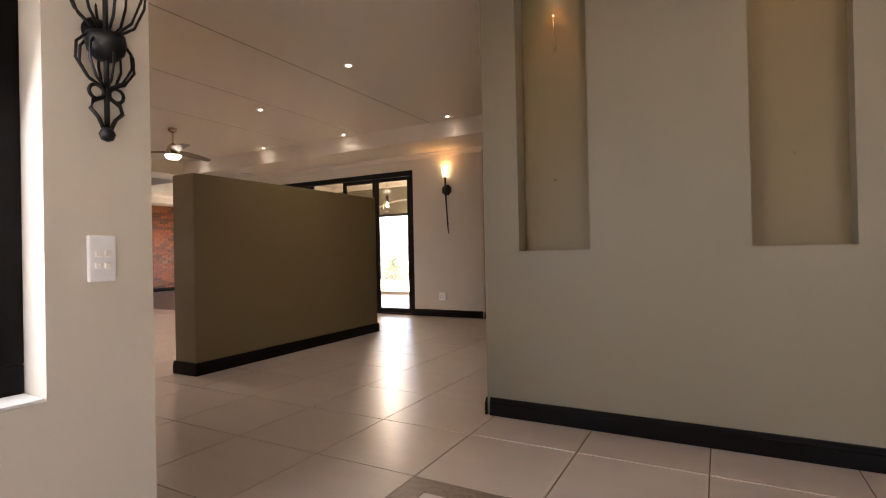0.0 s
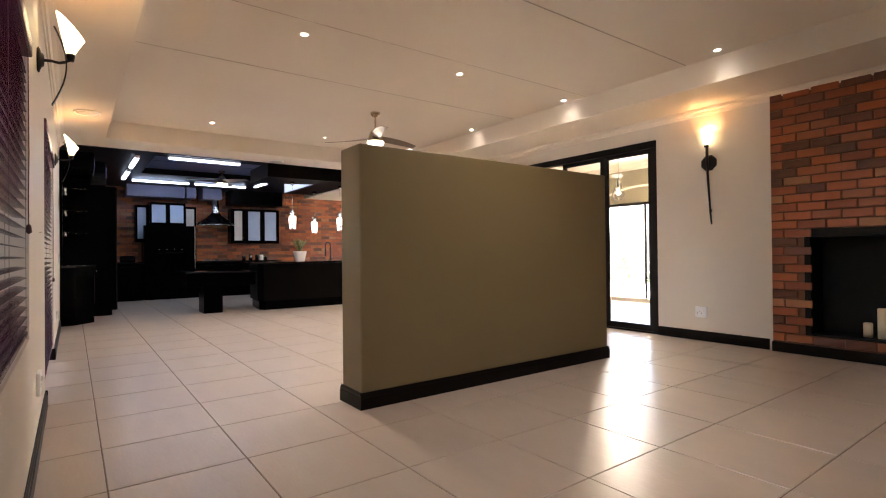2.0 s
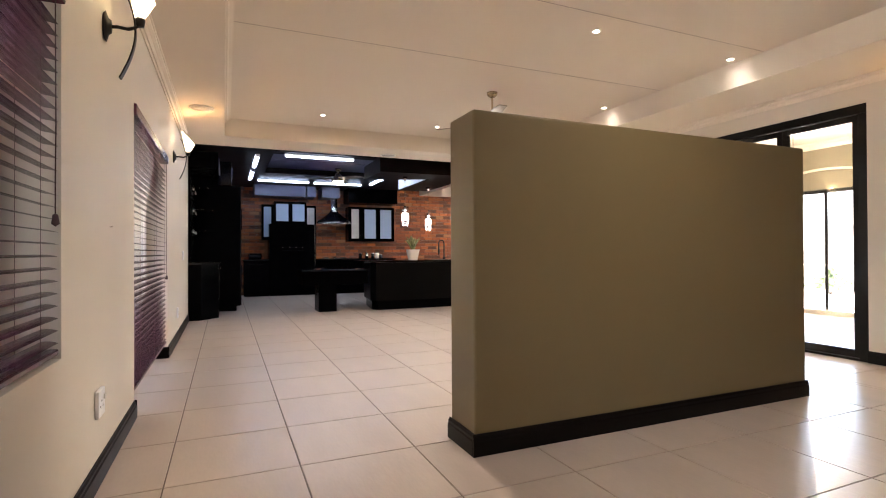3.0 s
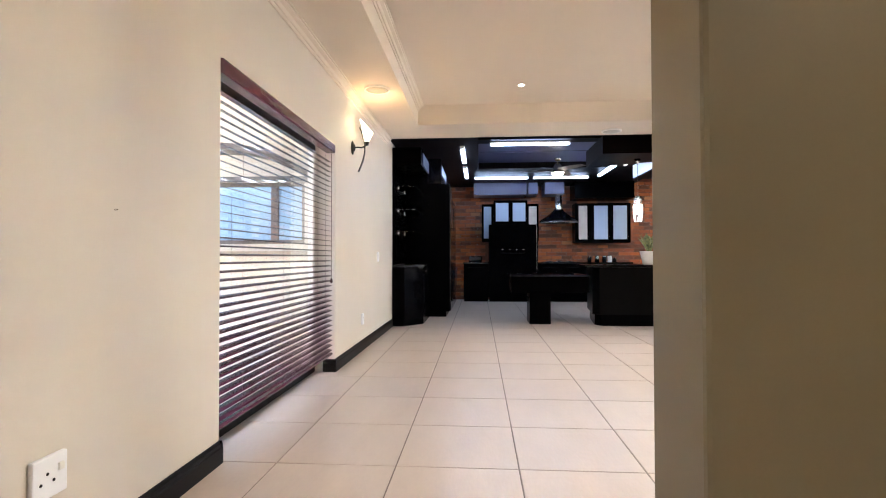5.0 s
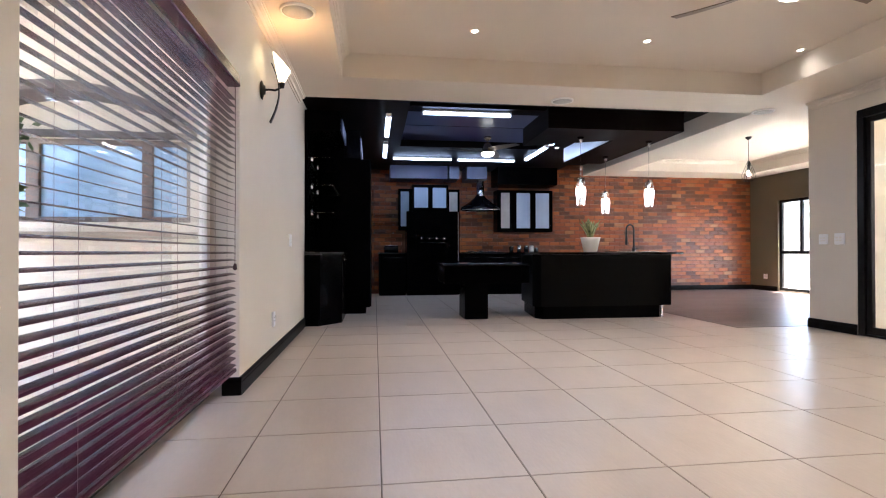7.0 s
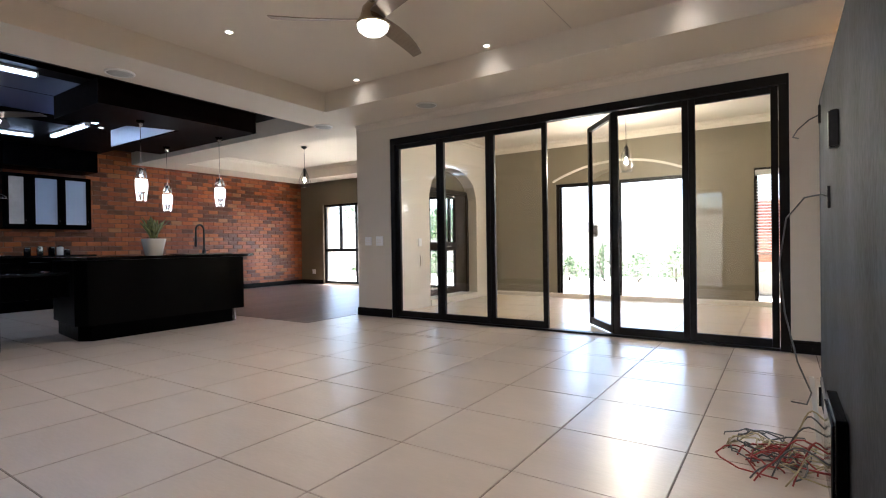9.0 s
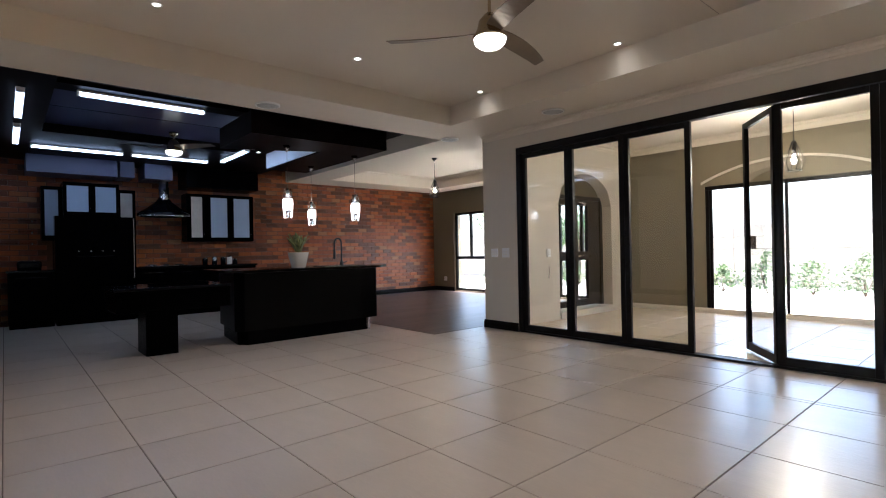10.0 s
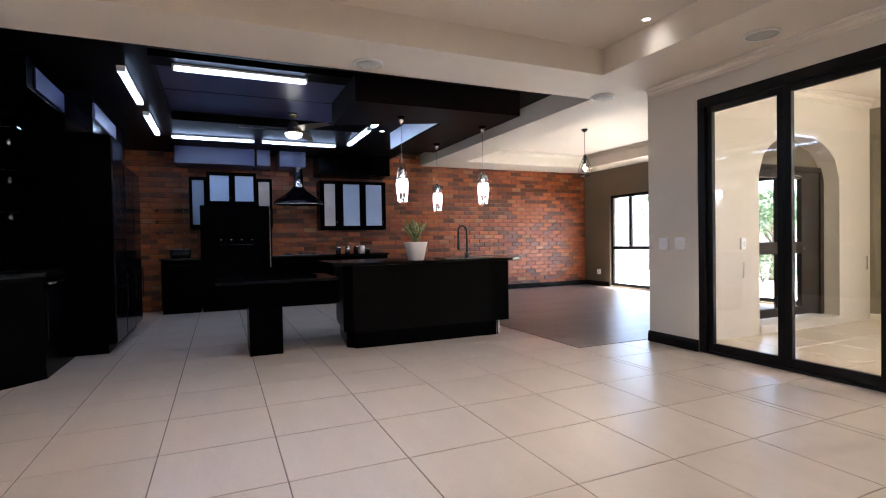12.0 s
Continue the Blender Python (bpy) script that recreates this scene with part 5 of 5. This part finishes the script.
for k in range(34):
    cx, cy = -4.43 + wrng.uniform(-0.13, 0.12), 4.78 + wrng.uniform(-0.14, 0.16)
    w_ = thing("loose_wire", (cx, cy, 0.006), ("tangled red wire lying on the floor", "tangled grey wire lying on the floor", "tangled cream wire lying on the floor")[k % 3], "wire", "tangled wires")
    a0, rr = wrng.uniform(0, 6.28), wrng.uniform(0.05, 0.17)
    ps = []
    for q in range(12):
        t = q / 11
        a = a0 + t * wrng.uniform(3.0, 4.2)
        ps.append((rr * math.cos(a) * (0.5 + 0.6 * t), rr * 0.8 * math.sin(a) * (0.5 + 0.6 * t), 0.001 + 0.055 * math.sin(math.pi * t) * wrng.uniform(0.5, 1.0)))
    part("wire", tube(ps, 0.0035, 6), (RED, WIREGREY, WIREYEL)[k % 3], w_)

for k in range(7):
    w_ = thing("loose_wire", (WX - 0.046, 4.66 - 0.035 * k, wrng.uniform(0.10, 0.26)), "loose wire running from the black panel to the floor", "wire", "tangled wires")
    ps, drop, out, side = [], w_.location.z - 0.008, wrng.uniform(0.10, 0.26), wrng.uniform(-0.08, 0.16)
    for q in range(12):
        t = q / 11
        ps.append((-out * t ** 0.7, side * math.sin(1.6 * t) + 0.012 * math.sin(9 * t + k), 0.05 * math.sin(math.pi * min(1, 1.8 * t)) * (1 - t) - drop * t ** 1.8))
    part("wire", tube(ps, 0.0035, 6), (WIREGREY, WIREYEL, RED)[k % 3], w_)

# border of the hall's floor inlay
inl = bmesh.new()
box(-1.24, 1.2, 2.25, 2.36, -0.002, 0.0035, bm=inl)
box(-1.24, -1.13, 0.2, 2.249, -0.002, 0.0035, bm=inl)
setting("floor_inlay", inl, INLAY, "brown mosaic border let into the hall floor", "floor")

# daylight of the hall window
hl = new("hall_window_sky", bpy.data.lights.new("hall_window_sky", "AREA"))
hl.data.shape, hl.data.size, hl.data.size_y, hl.data.energy, hl.data.color = "RECTANGLE", 2.3, 1.3, 5.2, (0.88, 0.93, 1.0)
hl.matrix_world = look((-1.94, -0.12, 1.38), (0.0, -0.12, 0.35))

# ---- outdoors ----


def shrub(x, y, r, h, seed, label):
    s = thing("shrub", (x, y, -0.06), label, "shrub", "garden shrubs")
    rnd = random.Random(seed)
    verts, faces = [], []
    for k in range(420):
        a, e = rnd.uniform(0, 6.283), rnd.uniform(-0.2, 1.5)
        d = r * rnd.uniform(0.35, 1.0) * (1 + 0.35 * math.sin(3 * a + seed))
        c = Vector((d * math.cos(a) * math.cos(e), d * math.sin(a) * math.cos(e), 0.12 + h * max(0, math.sin(e)) * rnd.uniform(0.5, 1)))
        u = Vector((rnd.uniform(-1, 1), rnd.uniform(-1, 1), rnd.uniform(-0.2, 1))).normalized() * rnd.uniform(0.06, 0.13)
        v = u.cross(Vector((rnd.uniform(-1, 1), rnd.uniform(-1, 1), rnd.uniform(-1, 1)))).normalized() * 0.022
        k0 = len(verts)
        verts += [c, c + u * 0.5 + v, c + u, c + u * 0.5 - v]
        faces.append((k0, k0 + 1, k0 + 2, k0 + 3))
    me = bpy.data.meshes.new("crown")
    me.from_pydata([tuple(v) for v in verts], [], faces)
    me.materials.append(FOLIAGE)
    c = new("crown", me)
    c.parent = s
    for k in range(4):
        a = k * 1.6 + seed
        part("stem", tube([(0, 0, 0), (0.3 * r * math.cos(a), 0.3 * r * math.sin(a), h * 0.4), (0.5 * r * math.cos(a), 0.5 * r * math.sin(a), h * 0.75)], 0.015, 6, taper=0.4), BARK, s)


def tree(x, y, h, r, seed, label):
    t = thing("tree", (x, y, -0.06), label, "tree", "garden trees")
    rnd = random.Random(seed)
    part("trunk", tube([(0, 0, 0), (0.05, 0.02, h * 0.3), (0.0, 0.08, h * 0.6), (0.06, 0.05, h * 0.85)], 0.09, 8, taper=0.3), BARK, t)
    tips = []
    for k in range(9):
        a = k * 2.4 + seed
        z0 = h * (0.4 + 0.05 * k)
        tip = (r * 0.7 * math.cos(a), r * 0.7 * math.sin(a), z0 + h * 0.22)
        part("limb", tube([(0.02, 0.04, z0), (tip[0] * 0.5, tip[1] * 0.5, z0 + h * 0.14), tip], 0.03, 6, taper=0.3), BARK, t)
        tips.append(Vector(tip))
    verts, faces = [], []
    for k in range(1600):
        c = rnd.choice(tips) + Vector((rnd.gauss(0, 0.28 * r), rnd.gauss(0, 0.28 * r), rnd.gauss(0.1, 0.22 * r)))
        u = Vector((rnd.uniform(-1, 1), rnd.uniform(-1, 1), rnd.uniform(-1, 0.6))).normalized() * rnd.uniform(0.08, 0.15)
        v = u.cross(Vector((rnd.uniform(-1, 1), rnd.uniform(-1, 1), rnd.uniform(-1, 1)))).normalized() * 0.03
        k0 = len(verts)
        verts += [c, c + u * 0.5 + v, c + u, c + u * 0.5 - v]
        faces.append((k0, k0 + 1, k0 + 2, k0 + 3))
    me = bpy.data.meshes.new("crown")
    me.from_pydata([tuple(v) for v in verts], [], faces)
    me.materials.append(FOLIAGE)
    c = new("crown", me)
    c.parent = t


gw = thing("garden_wall", (-26, 17.5, -0.06), "pale precast panel garden wall with posts", "garden wall")
for k in range(22):
    part("post", box(k * 1.8, k * 1.8 + 0.14, -0.07, 0.07, 0, 1.75, 0.01), FENCE, gw)
    for j in range(5):
        part("panel", box(k * 1.8 + 0.14, k * 1.8 + 1.8, -0.025, 0.025, 0.02 + j * 0.33, 0.02 + j * 0.33 + 0.315, 0.008), FENCE, gw)
gr = random.Random(8)
for k in range(16):
    shrub(-17 + k * 0.95 + gr.uniform(-0.2, 0.2), 15.4 + gr.uniform(-0.4, 0.5), gr.uniform(0.4, 0.6), gr.uniform(0.5, 0.9), k, "leafy green garden shrub in the bed")
for x, y, h, r, sd in ((-13.6, 15.9, 2.0, 0.6, 2), (-16.5, 15.8, 3.0, 1.0, 9)):
    tree(x, y, h, r, sd, "slim young garden tree")
# brick pier and stone base beyond the narrow side window
pier = thing("garden_pier", (-5.6, 13.2, -0.06), "red brick garden pier on a rough stone base", "pier")
part("brick_shaft", box(0, 2.6, 0, 0.4, 0.62, 1.75, 0.01), ROOFTILE, pier)
part("stone_base", box(-0.03, 2.63, -0.05, 0.45, 0, 0.62, 0.03), FENCE, pier)
# house wing seen through the blinds
wing = thing("house_wing", (-9.0, -3.2, -0.06), "cream house wing with an arched eyebrow over its window", "building")
WY0, WY1, WZ0, WZ1 = 1.56, 3.84, 1.22, 1.98
part("wall", merge(merge(box(-0.25, 0, 0, WY0, 0, 3.3), box(-0.25, 0, WY1, 4.44, 0, 3.3)), merge(box(-0.25, 0, WY0, WY1, 0, WZ0), box(-0.25, 0, WY0, WY1, WZ1, 3.3))), CREAM, wing)
wv = part("window", merge(box(-0.12, -0.05, WY0, WY1, WZ0, WZ0 + 0.05), box(-0.12, -0.05, WY0, WY1, WZ1 - 0.05, WZ1)), FRAMEGREY, wing, "grey-brown framed window")
stiles = ((WY0, WY0 + 0.07), (2.42, 2.53), (3.40, 3.49), (WY1 - 0.05, WY1))
for a, b in stiles:
    part("mullion", box(-0.12, -0.045, a, b, WZ0 + 0.05, WZ1 - 0.05, 0.004), FRAMEGREY, wv)
for (_, a), (b, _) in zip(stiles, stiles[1:]):
    part("pane", box(-0.09, -0.08, a, b, WZ0 + 0.05, WZ1 - 0.05), BLUEGLASS, wv)
part("lintel", box(0.001, 0.06, 1.80, 3.90, 1.98, 2.04, 0.005), HOOD, wing, "dark horizontal beam over the window")
eb = bmesh.new()
arc = [(1.86 + 2.04 * k / 20, 2.05 + 0.30 * math.sin(math.pi * k / 20) ** 0.8) for k in range(21)]
rows = [[eb.verts.new((x, y, z + dz)) for x, dz in ((0.001, -0.03), (0.34, -0.03), (0.34, 0.05), (0.001, 0.05))] for y, z in arc]
for a, b in zip(rows, rows[1:]):
    for k in range(4):
        eb.faces.new((a[k], a[(k + 1) % 4], b[(k + 1) % 4], b[k]))
eb.faces.new(rows[0])
eb.faces.new(rows[-1][::-1])
bmesh.ops.recalc_face_normals(eb, faces=eb.faces)
part("eyebrow", eb, HOOD, wing, "grey curved hood over the window")
part("sill", box(0.0, 0.08, 1.50, 3.92, 1.07, 1.13, 0.01), FENCE, wing)
pg = thing("pergola", (-8.95, -3.2, 2.75), "pale timber pergola over the side court", "pergola")
for k in range(7):
    part("rafter", box(0.9 + k * 0.95, 0.98 + k * 0.95, 0.0, 4.40, 0.0, 0.10, 0.005), WHITE, pg)
for k in range(4):
    part("batten", box(0.3, 7.4, 0.5 + k * 1.1, 0.56 + k * 1.1, 0.101, 0.15, 0.004), WHITE, pg)
for x in (0.95, 6.65):
    part("post", box(x - 0.03, x + 0.05, 0.02, 0.10, -2.81, -0.001, 0.005), WHITE, pg)
cw = thing("court_wall", (-12.0, -3.7, -0.06), "pale boundary wall of the side court", "garden wall")
part("wall", box(0, 14, -0.2, 0, 0, 1.9, 0.01), CREAM, cw)
part("coping", box(-0.05, 14.05, -0.24, 0.04, 1.9, 1.96, 0.01), FENCE, cw)
tree(-8.25, -0.76, 1.72, 0.27, 77, "small leafy tree by the court window")

# ---- floor pieces ----
PX, PY = 0.590, 0.583


def tiles(name, parent, x0, y0, px, py, nx, ny, material, clip, z=0.0, gap=0.003):
    """Square floor tiles, each a piece with eased edges, cut at the edges of the clip rectangle."""
    made = {}
    for i in range(nx):
        for j in range(ny):
            a, b = max(clip[0], x0 + i * px + gap), min(clip[1], x0 + (i + 1) * px - gap)
            c, d = max(clip[2], y0 + j * py + gap), min(clip[3], y0 + (j + 1) * py - gap)
            if b - a < 0.03 or d - c < 0.03:
                continue
            key = (round(b - a, 3), round(d - c, 3))
            if key not in made:
                w, h, e = key[0] / 2, key[1] / 2, 0.0015
                vs = [(-w, -h, -0.004), (w, -h, -0.004), (w, h, -0.004), (-w, h, -0.004), (-w + e, -h + e, 0), (w - e, -h + e, 0), (w - e, h - e, 0), (-w + e, h - e, 0)]
                fs = [(4, 5, 6, 7), (0, 1, 5, 4), (1, 2, 6, 5), (2, 3, 7, 6), (3, 0, 4, 7)]
                me = bpy.data.meshes.new(name)
                me.from_pydata(vs, [], fs)
                me.materials.append(material)
                made[key] = me
            ob = new(name, made[key])
            ob.location = ((a + b) / 2, (c + d) / 2, z)
            ob.parent = parent


def bricks(parent, axis, at, u0, u1, z0, z1, depth, chosen, skip=(), pitch=(0.235, 0.0853)):
    """Face bricks in stretcher bond on a wall. Those in the chosen stretch are pieces; the rest is one joined part."""
    me = None
    verts, faces = [], []
    rows = int((z1 - z0) / pitch[1])
    bw, bh = pitch[0] - 0.011, pitch[1] - 0.011
    rnd = random.Random(5)
    shared = {}
    for r in range(rows):
        u = u0 - (pitch[0] / 2 if r % 2 else 0)
        while u < u1 - 0.02:
            a, b = max(u0, u), min(u1, u + bw)
            zc = z0 + (r + 0.5) * pitch[1]
            u += pitch[0]
            if b - a < 0.03:
                continue
            uc = (a + b) / 2
            if any(s[0] < uc < s[1] and s[2] < zc < s[3] for s in skip):
                continue
            w, h, e = (b - a) / 2, bh / 2, 0.004
            d = depth + rnd.uniform(-0.003, 0.003)
            sign = 1 if axis == "x" else -1
            vs = [(-w, 0, -h), (w, 0, -h), (w, 0, h), (-w, 0, h), (-w + e, 1, -h + e), (w - e, 1, -h + e), (w - e, 1, h - e), (-w + e, 1, h - e)]
            fs = [(4, 5, 6, 7), (0, 1, 5, 4), (1, 2, 6, 5), (2, 3, 7, 6), (3, 0, 4, 7)]
            if axis == "x":
                place = lambda p, q: (at + q * d, uc + p[0], zc + p[2])
            else:
                place = lambda p, q: (uc + p[0], at - q * d, zc + p[2])
            if chosen[0] < uc < chosen[1]:
                key = (round(w, 3), round(d, 3))
                if key not in shared:
                    me = bpy.data.meshes.new("brick")
                    if axis == "x":
                        me.from_pydata([(p[1] * d, p[0], p[2]) for p in vs], [], [f[::-1] for f in fs])
                    else:
                        me.from_pydata([(p[0], -p[1] * d, p[2]) for p in vs], [], fs)
                    me.materials.append(BRICK)
                    shared[key] = me
                ob = new("brick", shared[key])
                ob.location = (at, uc, zc) if axis == "x" else (uc, at, zc)
                ob.parent = parent
            else:
                k = len(verts)
                verts += [place(p, p[1]) for p in vs]
                faces += [tuple(k + i for i in (f[::-1] if axis == "x" else f)) for f in fs]
    if verts:
        me = bpy.data.meshes.new("brickwork")
        me.from_pydata(verts, [], faces)
        me.materials.append(BRICKS)
        ob = new("brickwork", me)
        ob.parent = parent
        tagged(ob, kind="stuff")


breast = thing("fireplace", (-3.12, GLASS_Y, 0), "red face-brick chimney breast with a black steel firebox", "fireplace")
part("core", merge(merge(box(0.0, 0.28, -0.025, -0.001, 0, 2.59), box(1.50, 1.80, -0.025, -0.001, 0, 2.59)), merge(box(0.28, 1.50, -0.025, -0.001, 1.21, 2.59), box(0.28, 1.50, -0.025, -0.001, 0, 0.19))), MORTAR, breast, "grey mortar bed")
fire_bricks = part("brick_face", box(0.0, 1.8, -0.027, -0.026, 2.585, 2.59), MORTAR, breast)
fb = part("firebox", box(0.33, 1.45, 0.28, 0.30, 0.21, 1.13), SOOT, breast, "black steel firebox back")
for nm, b in (("firebox_side", (0.28, 0.33, -0.03, 0.3, 0.19, 1.21)), ("firebox_side", (1.45, 1.50, -0.03, 0.3, 0.19, 1.21)), ("firebox_top", (0.33, 1.45, -0.03, 0.3, 1.13, 1.21)), ("firebox_floor", (0.33, 1.45, -0.03, 0.3, 0.19, 0.21))):
    part(nm, box(*b, 0.003), SOOT, breast)
part("hearth_skirting", box(0.0, 1.8, -0.06, -0.05, 0.0, 0.10, 0.003), SKIRT, breast, "dark skirting under the bricks")
bricks(breast, "y", -0.025, 0.0, 1.8, 0.02, 2.58, 0.010, (-1, 9), skip=[(0.26, 1.52, 0.17, 1.25)])
for x, y, h, r in ((-2.40, 7.50, 0.13, 0.035), (-2.29, 7.48, 0.27, 0.038)):
    c = thing("pillar_candle", (x, y, 0.211), "cream pillar candle standing in the fireplace", "candle", "fireplace candles")
    part("wax", lathe([(0, 0), (r, 0), (r, h - 0.006), (r - 0.006, h), (0.01, h - 0.008), (0, h - 0.008)], 18), WAX, c)
    part("wick", tube([(0, 0, h - 0.008), (0.002, 0, h + 0.01)], 0.0015, 5), CORD, c)
LX, LY = -6.56 - 15 * PX, 3.532
tiles("tile", floor, LX, LY - 10 * PY, PX, PY, 34, 10, TILE, (-14.9, 3.99, -1.99, LY), 0.0)
tiles("tile", floor, LX, LY, PX, PY, 34, 6, TILE, (-14.9, -1.06, LY, 6.50), 0.0)
tiles("tile", floor, LX, LY + 5 * PY, PX, PY, 34, 2, TILE, (-9.38, -1.06, 6.507, 7.56), 0.0)
sun_floor = setting("floor_sunroom", box(-9.0, -3.6, 7.60, 10.98, -0.003, -0.001), GROUT, "cream floor tiles of the sunroom", "floor")
tiles("tile", sun_floor, -9.0, 7.60, 0.6, 0.6, 10, 6, PATIO_TILE, (-9.0, -3.6, 7.603, 10.98), 0.003)

wood = setting("floor_wood", box(-14.9, -9.385, 6.505, 11.15, -0.003, -0.001), GROUT, "grey-brown laminate plank floor", "floor")
wr = random.Random(3)
plank_mesh = {}
for i in range(30):
    x0 = -14.9 + i * 0.186
    if x0 > -9.4:
        break
    y = 6.51 - wr.uniform(0, 1.1)
    while y < 11.14:
        a, b = max(6.51, y), min(11.14, y + 1.2)
        y += 1.202
        w = min(0.184, -9.39 - x0)
        if b - a < 0.05 or w < 0.02:
            continue
        key = (round(w, 3), round(b - a, 2))
        if key not in plank_mesh:
            bm = box(0, key[0], -key[1] / 2, key[1] / 2, -0.003, 0.003)
            plank_mesh[key] = mesh_of("plank", bm, PLANK)
        ob = new("plank", plank_mesh[key])
        ob.location = (x0, (a + b) / 2, 0.0)
        ob.parent = wood

bricks(brick_wall, "x", BACK_X, 1.75, 11.14, 0.0, 2.82, 0.009, (6.2, 8.2), skip=[(2.45, 6.1, 0.0, 0.85), (2.9, 4.05, 0.85, 2.2)])
